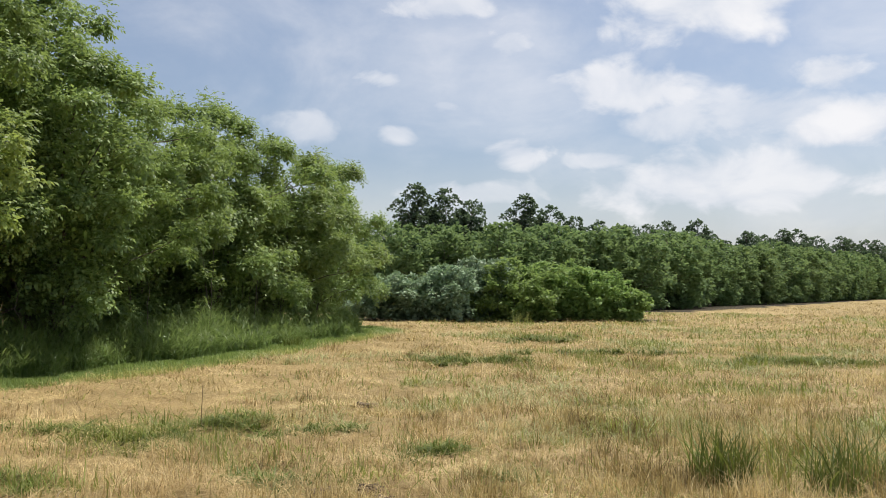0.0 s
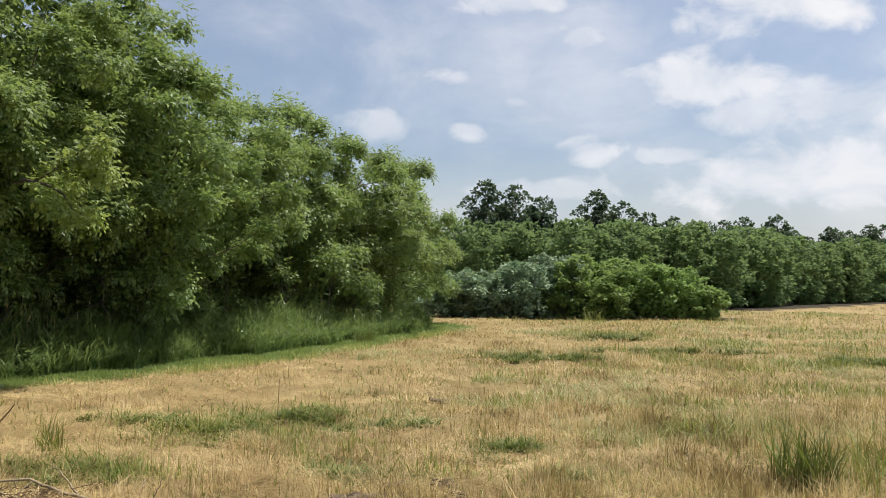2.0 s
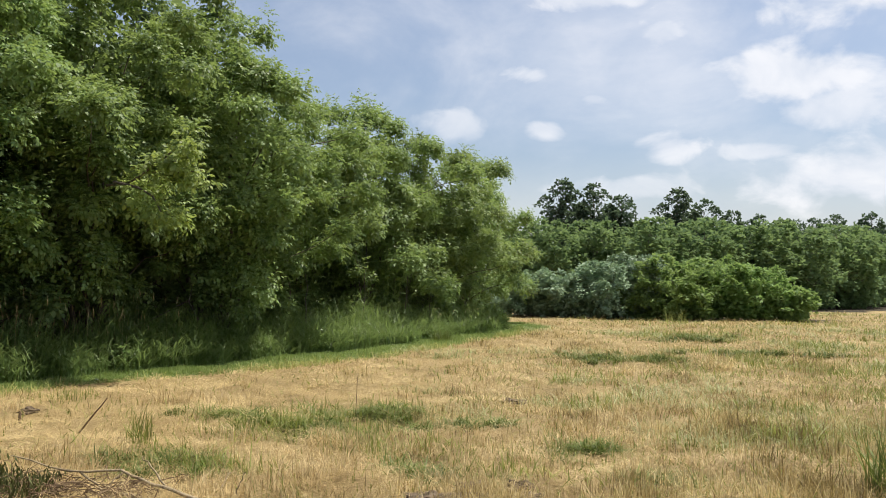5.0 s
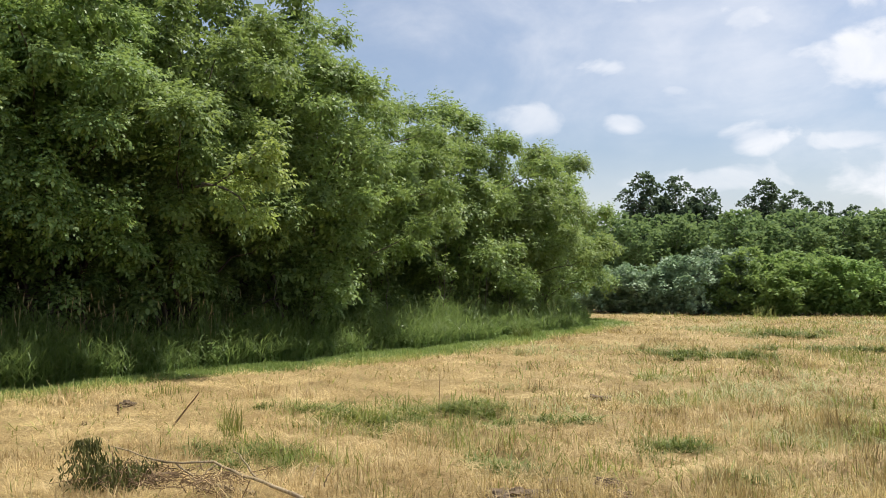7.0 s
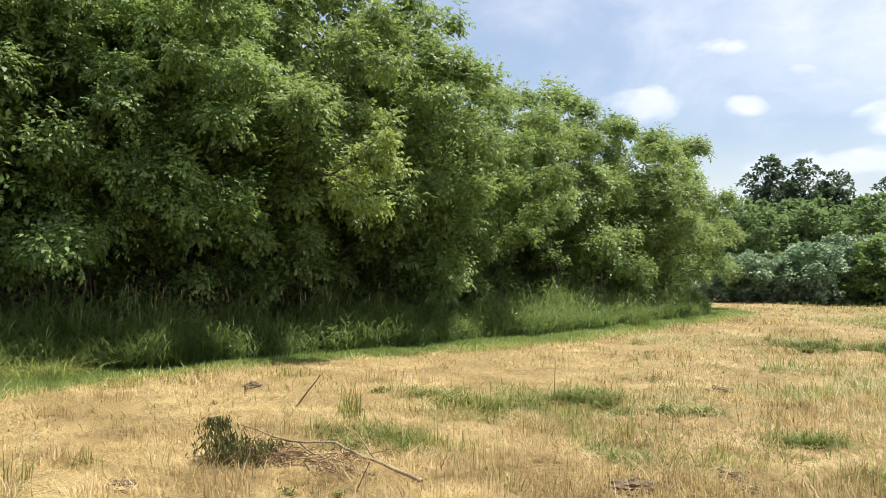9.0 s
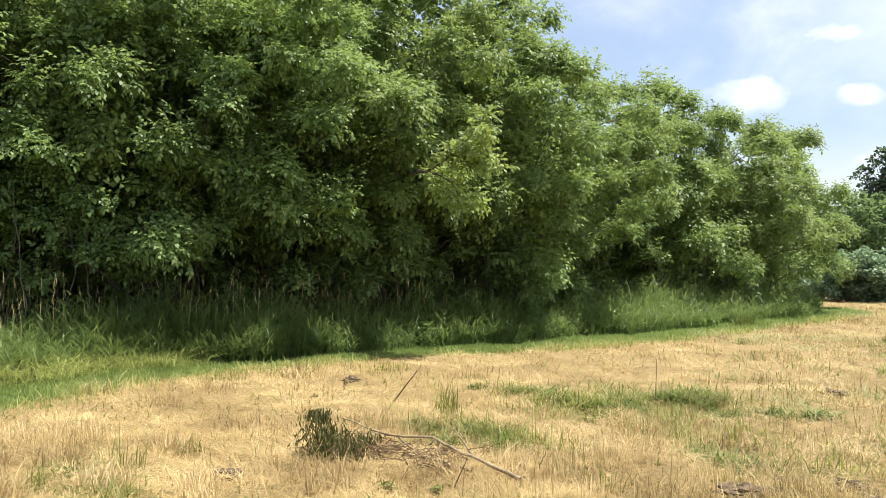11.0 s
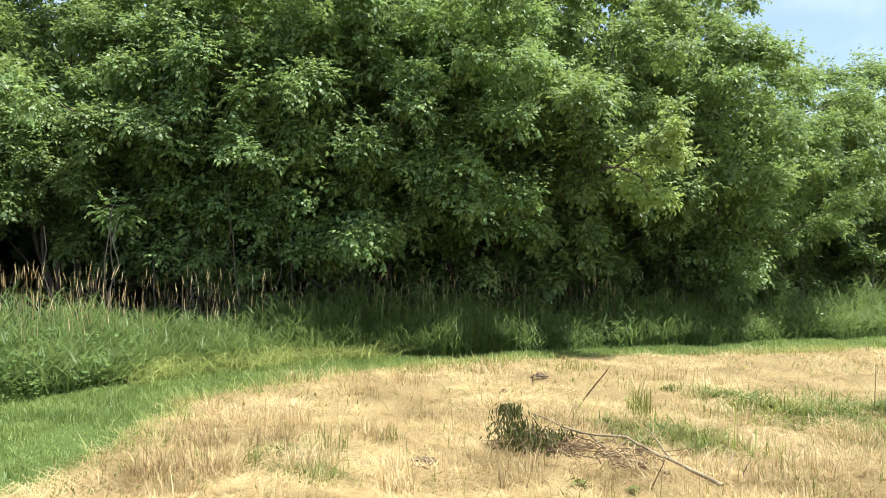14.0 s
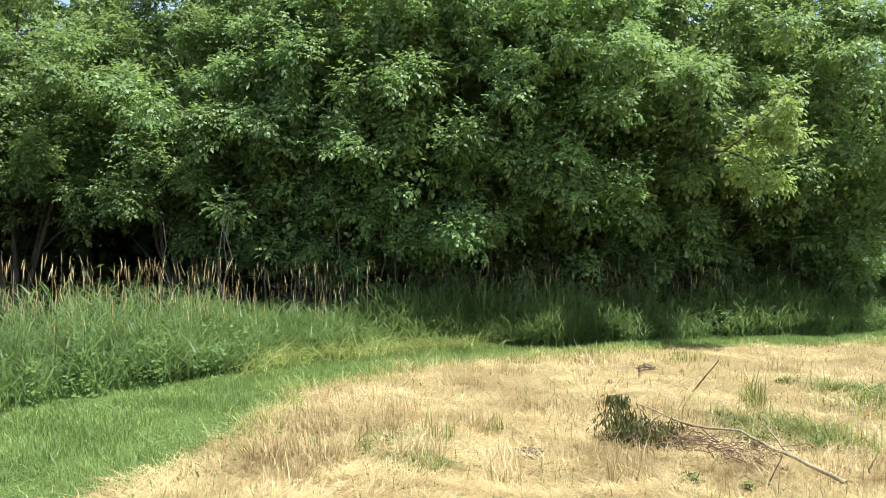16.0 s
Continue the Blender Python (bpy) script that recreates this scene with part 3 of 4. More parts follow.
# ---- ground ----
def build_ground():
    rings = np.concatenate((np.linspace(0.4, 3, 8)[:-1], np.geomspace(3, 40, 120)[:-1], np.geomspace(40, 4500, 50)))
    turns = np.linspace(0, 2 * math.pi, 300, endpoint=False)
    r, a = np.meshgrid(rings, turns, indexing="ij")
    x, y = (r * np.sin(a)).ravel(), (r * np.cos(a)).ravel()
    z = lay(x, y)
    verts = np.stack((x, y, z), 1)
    n, m = len(rings), len(turns)
    i, j = np.meshgrid(np.arange(n - 1), np.arange(m), indexing="ij")
    faces = np.stack((i * m + j, (i + 1) * m + j, (i + 1) * m + (j + 1) % m, i * m + (j + 1) % m), -1).reshape(-1, 4)[:, ::-1]
    verts = np.concatenate((verts, [(0, 0, 0)]))
    me = mesh_of("ground", verts, faces, smooth=True)
    fan = bmesh.new()
    fan.from_mesh(me)
    fan.verts.ensure_lookup_table()
    for k in range(m):
        fan.faces.new((fan.verts[(k + 1) % m], fan.verts[k], fan.verts[n * m])).smooth = True
    fan.normal_update()
    fan.to_mesh(me)
    fan.free()
    x, y = verts[:, 0], verts[:, 1]
    blur = 0.25
    sward = np.clip((edge(y) - x) / blur * 0.5 + 0.5, 0, 1) * (y < 34)
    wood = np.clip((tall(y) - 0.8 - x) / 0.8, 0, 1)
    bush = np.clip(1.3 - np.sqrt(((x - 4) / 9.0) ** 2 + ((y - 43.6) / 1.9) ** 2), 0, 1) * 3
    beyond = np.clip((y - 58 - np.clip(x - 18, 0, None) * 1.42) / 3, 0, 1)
    for key, value in (("sward", sward), ("wooded", np.clip(np.maximum(np.maximum(wood, bush), beyond), 0, 1)), ("weeds", greenness(x, y)), ("thatch", flatness(x, y))):
        me.attributes.new(key, "FLOAT", "POINT").data.foreach_set("value", value.astype(np.float32))
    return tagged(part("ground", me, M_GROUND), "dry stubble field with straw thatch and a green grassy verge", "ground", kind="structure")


build_ground()

# the near edge of the grove: x, y, height, crown radius
NEAR = [(-5.5, 33.2, 6.8, 2.8), (-6.3, 29.4, 7.15, 3.0), (-7.6, 25.8, 7.4, 3.1), (-8.9, 23.2, 6.9, 3.1), (-8.7, 17.4, 8.5, 3.4), (-10.3, 14.9, 9.6, 3.5), (-11.8, 12.9, 9.8, 3.5), (-12.7, 10.3, 9.6, 3.6),
        (-14.8, 8.5, 9.1, 3.7), (-17.6, 6.8, 8.9, 3.8), (-19.8, 3.6, 9.0, 3.9), (-20.2, -0.1, 9.0, 3.9)]
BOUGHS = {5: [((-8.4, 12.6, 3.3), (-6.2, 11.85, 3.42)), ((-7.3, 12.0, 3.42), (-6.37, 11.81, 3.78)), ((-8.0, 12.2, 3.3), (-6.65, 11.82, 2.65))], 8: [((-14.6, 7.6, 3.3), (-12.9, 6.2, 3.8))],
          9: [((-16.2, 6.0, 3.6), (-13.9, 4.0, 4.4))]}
for k, (x, y, h, r) in enumerate(NEAR):
    near = k > 3
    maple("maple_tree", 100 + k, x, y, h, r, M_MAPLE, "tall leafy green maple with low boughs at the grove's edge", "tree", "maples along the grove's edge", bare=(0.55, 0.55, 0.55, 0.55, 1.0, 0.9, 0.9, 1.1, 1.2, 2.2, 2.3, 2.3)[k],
          belly=(-0.2, -0.2, -0.2, -0.2, 0.02, 0.05, 0.1, 0.0, -0.3, -0.5, -0.5, -0.5)[k], cone=near, boughs=BOUGHS.get(k, ()), lit_mat=M_SUNLIT if k == 5 else None, spacing=0.86 if near else 1.1, sprays=13 if not near else 8 if k < 10 else 4, reach=0.75 if near else 0.8, rough=1.0 if near else 1.5, frond=0.225 if near else 0.29, pairs=2 if near else 1, shoots=3, per=8)

# deeper rows of the grove
rng = np.random.default_rng(5)
deep = []
for row in range(1, 4):
    deep += [(x - 2.9 * row + rng.uniform(-0.7, 0.7), y + 1.9 * row + rng.uniform(-0.7, 0.7), (h if y < 18 else 0.85 * h) + rng.uniform(-0.2, 0.5)) for x, y, h, r in NEAR if row < 3 or y < 20]
deep.sort(key=lambda spot: spot[1])
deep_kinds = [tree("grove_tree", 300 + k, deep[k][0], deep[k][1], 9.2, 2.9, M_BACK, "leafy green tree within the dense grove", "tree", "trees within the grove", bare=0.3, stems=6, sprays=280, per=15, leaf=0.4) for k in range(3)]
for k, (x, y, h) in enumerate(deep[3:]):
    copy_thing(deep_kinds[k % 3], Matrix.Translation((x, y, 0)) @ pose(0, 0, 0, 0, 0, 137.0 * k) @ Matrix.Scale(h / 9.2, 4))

# shrubs at the end of the field
BUSHES = [(-3.4, 43.8, 2.0, 2.1, 0), (-1.4, 43.3, 2.3, 2.1, 0), (0.6, 43.7, 2.7, 2.2, 0), (2.3, 44.6, 3.1, 2.2, 0), (3.9, 43.1, 3.0, 2.2, 1), (6.0, 43.8, 2.95, 2.3, 1), (7.9, 43.6, 2.45, 2.1, 1), (9.3, 43.5, 1.6, 1.5, 1)]
for k, (x, y, h, r, kind) in enumerate(BUSHES):
    tree("shrub", 500 + k, x, y - 1.1, h, r, M_SHRUB if kind else M_SILVER, "rounded bright green shrub at the field's end" if kind else "rounded silvery grey-green shrub at the field's end",
         "shrub", "shrubs at the field's end", stems=6, sprays=170, per=72, leaf=0.165, shrub=True, cone=False, hang=0.15)

# the plantation behind the shrubs and along the far side of the field
MID_LABEL = "dense rounded green tree in the plantation beyond the field"
mid_kinds = [tree("plantation_tree", 600 + k, (-7.0, -3.2, 0.8, 4.6)[k], (63, 61, 64, 60)[k], 6.3, 2.9, M_MID, MID_LABEL, "tree", "trees of the plantation", bare=0.1, stems=6, sprays=280, per=26, leaf=0.31, cone=False, hang=0.15) for k in range(4)]
spots = [(-9.5, 60, 1.0), (8.2, 62, 1.0), (12.0, 64, 1.02), (15.8, 66, 1.0), (-5.0, 68, 1.1), (0.0, 69, 1.1), (5.0, 68, 1.12), (10.0, 70, 1.12), (16.0, 72, 1.1), (20.0, 71, 1.05)]
for k in range(26):
    spots.append((22.5 + 3.6 * k + rng.uniform(-0.6, 0.6), 77 + 4.9 * k + rng.uniform(-1, 1), 1.06 + 0.014 * k + rng.uniform(-0.07, 0.10)))
for k, (x, y, s) in enumerate(spots):
    copy_thing(mid_kinds[k % 4], Matrix.Translation((x, y, 0)) @ pose(0, 0, 0, 0, 0, 97.0 * k) @ Matrix.Scale(s, 4))

# tall dark trees behind
FAR_LABEL = "tall dark green tree rising behind the plantation"
far_kinds = [tree("background_tree", 700 + k, (-3.9, 0.3, 4.0)[k], (110, 112, 111)[k], (16.0, 15.3, 13.8)[k], (3.7, 3.8, 3.7)[k], M_FAR, FAR_LABEL, "tree", "tall trees in the background", bare=1.0, stems=7, sprays=460, per=30, leaf=0.40, cone=True, belly=0.6, hang=0.1) for k in range(3)]
far_spots = [(11.2, 110, 0.91), (15.0, 113, 0.86), (18.5, 112, 0.85)]
for k in range(28):
    far_spots.append((22.0 + 3.4 * k + rng.uniform(-1, 1), 113 + 3.1 * k + rng.uniform(-2, 2), 0.74 + 0.0045 * k + rng.uniform(-0.06, 0.06)))
for k, (x, y, s) in enumerate(far_spots):
    copy_thing(far_kinds[k % 3], Matrix.Translation((x, y, 0)) @ pose(0, 0, 0, 0, 0, 71.0 * k) @ Matrix.Scale(s, 4))


# ---- grasses ----
def sector(rng, n, near, far, left=-92.0, right=34.0):
    """Points over the field, thinning out with distance."""
    a = np.radians(rng.uniform(left, right, n))
    r = np.exp(rng.uniform(math.log(near), math.log(far), n))
    return r * np.sin(a), r * np.cos(a), r


def blades(rng, x, y, height, width, lean, droop, segs=2, lift=0.0):
    """Grass blades: tapered strips that bend over."""
    n = len(x)
    turn = rng.uniform(0, 2 * math.pi, n)
    side = np.stack((np.cos(turn), np.sin(turn), np.zeros(n)), 1)
    fall = turn + math.pi / 2 + rng.normal(0, 0.5, n)
    over = np.stack((np.cos(fall), np.sin(fall), np.zeros(n)), 1)
    base = np.stack((x, y, lay(x, y) - 0.01 + lift), 1)
    lean, droop, height, width = [np.broadcast_to(v, (n,)) for v in (lean, droop, height, width)]
    rows = []
    for k in range(segs + 1):
        t = k / segs
        mid = base + over * (height * (lean * t + droop * t * t))[:, None] + np.array((0, 0, 1.0)) * (height * (t - 0.45 * droop * t * t))[:, None]
        w = width * (1 - t) ** 0.6 * 0.5 if k < segs else width * 0.06
        rows += [mid - side * w[:, None], mid + side * w[:, None]]
    verts = np.stack(rows, 1).reshape(-1, 3)
    k = 2 * (segs + 1)
    start = (np.arange(n) * k)[:, None]
    faces = np.concatenate([start + np.array((2 * s, 2 * s + 1, 2 * s + 3, 2 * s + 2)) for s in range(segs)])
    return verts, faces


def stuff(name, v, f, mat, label, category):
    return tagged(part(name, mesh_of(name, v, f), mat), label, category, kind="stuff")


def in_field(x, y, rng, fuzz=0.12):
    shrubs = np.sqrt(((x - 4.2) / 9.3) ** 2 + ((y - 43.8) / 2.2) ** 2) < 1
    return (x > edge(y) + rng.normal(0, fuzz, len(x))) & ~shrubs & (y < 57 + np.clip(x - 18, 0, None) * 1.35)


def build_grasses():
    rng = np.random.default_rng(77)
    # standing stubble, in small tufts
    x, y, r = sector(rng, 150000, 4.2, 125.0)
    flat, stand = flatness(x, y), np.clip((fbm(x, y, 0.9, 8) - 0.36) / 0.28, 0, 1)
    ok = in_field(x, y, rng) & (rng.random(len(x)) > 0.93 * flat) & (rng.random(len(x)) > 0.5 * greenness(x, y)) & (rng.random(len(x)) < np.clip(0.3 + 3.0 * (fbm(x, y, 2.6, 31) - 0.42), 0.08, 1) * (0.35 + 0.65 * stand) * np.clip(np.maximum(0.55 + 0.2 * (x + 1.0), (r - 9) / 12), 0.10, 1.0))
    x, y, r, stand = x[ok], y[ok], r[ok], stand[ok]
    tuft_h = (0.065 + 0.095 * stand + 0.05 * np.clip((x + 2) / 5, 0, 1) + 0.09 * np.clip(x / 3, 0, 1) * np.clip((11 - y) / 4, 0, 1)) * rng.uniform(0.6, 1.4, len(x))
    many = rng.integers(4, 12, len(x))
    x, y, r, h = [np.repeat(v, many) for v in (x, y, r, tuft_h)]
    n = len(x)
    x, y = x + rng.normal(0, 1, n) * (0.03 + 0.003 * r), y + rng.normal(0, 1, n) * (0.03 + 0.003 * r)
    h = h * rng.uniform(0.45, 1.25, n)
    lean, droop = rng.normal(0, 1, n) * (0.30 + 0.02 * np.minimum(r, 30)), rng.uniform(0, 0.6, n) * (1 + 0.04 * np.minimum(r, 30))
    width = (0.0032 + 0.0005 * r) * rng.uniform(0.6, 1.5, n)
    for name, pick, segs in (("straw_stubble", r < 10, 2), ("far_straw_stubble", r >= 10, 1)):
        stuff(name, *blades(rng, x[pick], y[pick], h[pick], width[pick], lean[pick], droop[pick], segs), M_STRAW, "golden standing straw stubble over the field", "stubble")
    # sparse stubble round the walker
    x, y, r = sector(rng, 6500, 4.3, 60.0, 34.0, 268.0)
    x2, y2 = rng.uniform(-4.4, 4.4, 2200), rng.uniform(-4.4, 4.4, 2200)
    near = np.hypot(x2, y2) < 4.35
    x, y = np.concatenate((x, x2[near])), np.concatenate((y, y2[near]))
    r = np.hypot(x, y)
    ok = in_field(x, y, rng)
    x, y, r = [np.repeat(v[ok], 6) for v in (x, y, r)]
    n = len(x)
    stuff("outer_straw_stubble", *blades(rng, x + rng.normal(0, 0.05, n), y + rng.normal(0, 0.05, n), rng.uniform(0.05, 0.2, n), 0.006 + 0.0012 * r, rng.normal(0, 0.4, n), rng.uniform(0, 0.6, n), 1), M_STRAW, "golden standing straw stubble over the field", "stubble")
    # swathes of long straw, combed one way and bent over
    x, y, r = sector(rng, 3400, 4.5, 45.0)
    ok = in_field(x, y, rng) & (rng.random(len(x)) < 0.06 + 0.94 * np.maximum(flatness(x, y), np.clip((fbm(x, y, 1.3, 66) - 0.53) * 8, 0, 1)))
    x, y, r = x[ok], y[ok], r[ok]
    heading = rng.uniform(0, 2 * math.pi, len(x))
    x, y, r, heading = [np.repeat(v, 20) for v in (x, y, r, heading)]
    n = len(x)
    x, y = x + rng.normal(0, 1, n) * (0.10 + 0.004 * r), y + rng.normal(0, 1, n) * (0.10 + 0.004 * r)
    heading = heading + rng.normal(0, 0.35, n)
    length, curl, arch = rng.uniform(0.12, 0.34, n), rng.normal(0, 0.5, n), rng.uniform(0.005, 0.05, n)
    wide = (0.0018 + 0.00034 * r) * rng.uniform(0.7, 1.4, n)
    rows, px, py, base = [], x, y, lay(x, y)
    for k in range(4):
        t = k / 3
        a = heading + curl * (t - 0.5)
        z = np.maximum(lay(px, py), base) + 0.012 + 4 * arch * t * (1 - t) + 0.02 * (k == 3)
        side = np.stack((-np.sin(a), np.cos(a), 0 * a), 1) * (wide * (1.0, 1.0, 0.8, 0.35)[k] * 0.5)[:, None]
        mid = np.stack((px, py, z), 1)
        rows += [mid - side, mid + side]
        px, py = px + np.cos(a) * length / 3, py + np.sin(a) * length / 3
    verts = np.stack(rows, 1).reshape(-1, 3)
    start = (np.arange(n) * 8)[:, None]
    stuff("straw_swathes", verts, np.concatenate([start + np.array((2 * q, 2 * q + 1, 2 * q + 3, 2 * q + 2)) for q in range(3)]), M_PALE, "pale swathes of long flattened straw on the field", "straw")
    # flattened straw
    x, y, r = sector(rng, 380000, 4.3, 60.0)
    ok = in_field(x, y, rng, 0.05) & (rng.random(len(x)) < 0.28 + 0.72 * flatness(x, y)) & (rng.random(len(x)) > 0.7 * greenness(x, y))
    x, y, r = x[ok], y[ok], r[ok]
    n = len(x)
    swirl = 6.0 * fbm(x, y, 0.8, 41) + rng.normal(0, 1.3, n)
    ways = np.stack((np.cos(swirl), np.sin(swirl), rng.normal(0.02, 0.13, n)), 1)
    length = rng.uniform(0.04, 0.19, n) * (1 + r / 30)
    wide = (0.0013 + 0.0003 * r) / length
    heap = 0.35 * np.clip(fbm(x, y, 2.0, 91) - 0.5, 0, 1)
    p = np.stack((x, y, lay(x, y) + rng.uniform(0.004, 0.03, n) + heap * rng.random(n)), 1)
    v1 = unit(np.cross(ways, (0, 0, 1.0))) * (wide * length * 0.5)[:, None]
    v2 = ways * length[:, None]
    bow = np.array((0, 0, 1.0)) * rng.uniform(0, 0.02, n)[:, None]
    verts = np.stack((p - v1, p + v1, p + v2 + v1 * 0.8 + bow, p + v2 - v1 * 0.8 + bow), 1).reshape(-1, 3)
    stuff("lying_straw", verts, np.arange(4 * n).reshape(-1, 4), M_HAY, "pale flattened straw strewn over the field", "straw")
    # green grass in the stubble
    x, y, r = sector(rng, 270000, 4.3, 60.0)
    g = greenness(x, y)
    ok = in_field(x, y, rng) & (rng.random(len(x)) < 0.06 + 0.24 * np.clip((x + 1) / 3, 0, 1) + 0.45 * g)
    x, y, r, g = x[ok], y[ok], r[ok], g[ok]
    h = (0.08 + 0.12 * g) * rng.uniform(0.4, 1.6, len(x))
    stuff("field_grass", *blades(rng, x, y, h, (0.006 + 0.0008 * r) * rng.uniform(0.6, 1.5, len(x)), rng.normal(0, 0.6, len(x)), rng.uniform(0.1, 1.3, len(x)), 2), M_WEED, "patches of green grass growing through the stubble", "grass")
    # darker, lusher growth in the heart of the green patches
    px, py, ph = [], [], []
    for a, b, w, d in MATS:
        n = int(1900 * w * d * 16 / max(b, 4) ** 0.7) + 150
        cx, cy, size = rng.normal(0, 0.85, 14), rng.normal(0, 1.3, 14), rng.uniform(0.08, 0.34, 14)
        k = rng.integers(0, 14, n)
        px.append(a + w * (cx[k] + rng.normal(0, 1, n) * size[k]))
        py.append(b + d * (cy[k] + rng.normal(0, 1, n) * size[k]))
        ph.append(rng.uniform(0.07, 0.19, n) * (1 + b / 30))
    x, y, h = np.concatenate(px), np.concatenate(py), np.concatenate(ph)
    n = len(x)
    stuff("lush_grass", *blades(rng, x, y, h, (0.008 + 0.0007 * np.hypot(x, y)) * rng.uniform(0.6, 1.5, n), rng.normal(0, 0.7, n), rng.uniform(0.7, 1.9, n), 3), M_LUSH, "lush dark green grass mats lying in the stubble", "grass")
    # scattered tufts of standing straw
    a, b, q = sector(rng, 900, 4.3, 16.0, -80.0, 10.0)
    ok = in_field(a, b, rng) & (rng.random(len(a)) < np.clip(0.1 + 3.0 * (fbm(a, b, 0.7, 57) - 0.44), 0.03, 0.8))
    a, b = a[ok], b[ok]
    size, top = rng.uniform(0.05, 0.17, len(a)), rng.uniform(0.10, 0.24, len(a))
    x, y, size, top = [np.repeat(v, 46) for v in (a, b, size, top)]
    n = len(x)
    x, y = x + rng.normal(0, 1, n) * size * 1.4, y + rng.normal(0, 1, n) * size
    stuff("straw_tufts", *blades(rng, x, y, top * rng.uniform(0.4, 1.2, n), 0.005 + 0.0005 * np.hypot(x, y), rng.normal(0, 0.4, n), rng.uniform(0, 0.9, n), 2), M_PALE, "ragged tufts of standing straw left by the mower", "stubble")
    # bleached grass bent over in wisps, across the middle of the field
    a, b, q = sector(rng, 330, 8.0, 34.0, -14.0, 34.0)
    ok = in_field(a, b, rng) & (rng.random(len(a)) < np.clip(4.0 * (fbm(a, b, 0.35, 97) - 0.48), 0.03, 1))
    a, b, q = a[ok], b[ok], q[ok]
    x, y, q = [np.repeat(v, 60) for v in (a, b, q)]
    n = len(x)
    x, y = x + rng.normal(0, 1, n) * (0.10 + 0.010 * q), y + rng.normal(0, 1, n) * (0.06 + 0.006 * q)
    stuff("bent_grass", *blades(rng, x, y, rng.uniform(0.10, 0.30, n) * (1 + q / 60), (0.004 + 0.0006 * q) * rng.uniform(0.6, 1.4, n), rng.normal(0, 0.8, n), rng.uniform(0.7, 1.9, n), 3), M_BENT, "bleached pale green grass bent over in wisps", "grass")
    # fringe of uncut yellowing grass between the stubble and the verge
    y = rng.uniform(2.2, 30.0, 9000) ** 1.0
    x = edge(y) + np.abs(rng.normal(0, 0.28, len(y))) - 0.1
    ok = rng.random(len(y)) < np.clip(0.1 + 3.2 * (fbm(y, x * 0.0, 0.9, 83) - 0.36), 0.04, 1)
    x, y = x[ok], y[ok]
    n = len(x)
    stuff("fringe_grass", *blades(rng, x, y, rng.uniform(0.07, 0.23, n), (0.005 + 0.0006 * np.hypot(x, y)) * rng.uniform(0.7, 1.4, n), rng.normal(0, 0.4, n), rng.uniform(0.1, 1.0, n), 2), M_LODGED, "yellowing uncut grass along the edge of the verge", "grass")
    # mown verge
    y = rng.uniform(-2.0, 35.0, 420000)
    x = edge(y) + (tall(y) - edge(y)) * rng.normal(0.52, 0.34, len(y)).clip(-0.2, 1.12)
    d = np.hypot(x, y)
    ok = rng.random(len(x)) < np.clip(60 / d ** 2, 0.08, 0.8) * np.clip((edge(y) - tall(y)) / 2.4, 0.1, 1)
    x, y, d = x[ok], y[ok], d[ok]
    stuff("mown_grass", *blades(rng, x, y, rng.uniform(0.025, 0.09, len(x)) * (0.35 + 2.2 * np.clip(fbm(x, y, 2.2, 71) - 0.2, 0, 1)), 0.005 + 0.0007 * d, rng.normal(0, 0.35, len(x)), rng.uniform(0, 0.8, len(x)), 1), M_SWARD, "short bright green mown grass verge", "grass")
    # coarser clumps in the verge
    n = 240
    y = rng.uniform(-1.5, 14.0, n)
    x = edge(y) + (tall(y) - edge(y)) * rng.uniform(0.02, 0.98, n)
    x, y, size = [np.repeat(v, 26) for v in (x, y, rng.uniform(0.05, 0.16, n))]
    n = len(x)
    x, y = x + rng.normal(0, 1, n) * size, y + rng.normal(0, 1, n) * size
    stuff("verge_clumps", *blades(rng, x, y, rng.uniform(0.05, 0.14, n), 0.008 + 0.0006 * np.hypot(x, y), rng.normal(0, 0.7, n), rng.uniform(0.6, 1.6, n), 2), M_SWARD, "coarse green clumps in the mown verge", "grass")
    # tall grass in front of the grove
    y = rng.uniform(-2.5, 34.0, 60000)
    back = np.where(y < 9, 4.6 - 0.28 * np.clip(y, 0, 9), 2.2)
    inward = back * rng.random(len(y)) ** 1.2
    x = tall(y) - inward
    d = np.hypot(x, y)
    ok = (rng.random(len(x)) < np.clip(150 / d ** 2, 0.12, 1.0)) & (rng.random(len(x)) < np.clip(0.3 + 3.0 * (fbm(x, y, 1.5, 51) - 0.4) + 0.4 * ((y > 4.5) & (y < 11)), 0.12, 1))
    x, y, d, inward = x[ok], y[ok], d[ok], inward[ok]
    h = (0.30 + 0.14 * np.clip((y - 7) / 3, 0, 1) + 0.22 * np.clip((5 - y) / 2, 0, 1) + 0.62 * np.clip(inward / 1.0, 0, 1)) * rng.uniform(0.45, 1.25, len(x)) * (0.55 + 0.9 * fbm(x, y, 0.9, 61)) * np.clip(0.9 + 0.03 * (y - 6), 0.88, 1)
    stuff("tall_grass", *blades(rng, x, y, h, (0.008 + 0.0006 * d) * rng.uniform(0.6, 1.6, len(x)), rng.normal(0, 0.2, len(x)), rng.uniform(0.1, 0.8, len(x)), 3), M_GRASS, "tall rank green grass in front of the trees", "grass")
    # its leaves, arching off the stems
    x, y, d, h = [np.repeat(v, 3) for v in (x, y, d, h)]
    n = len(x)
    x, y = x + rng.normal(0, 0.03, n), y + rng.normal(0, 0.03, n)
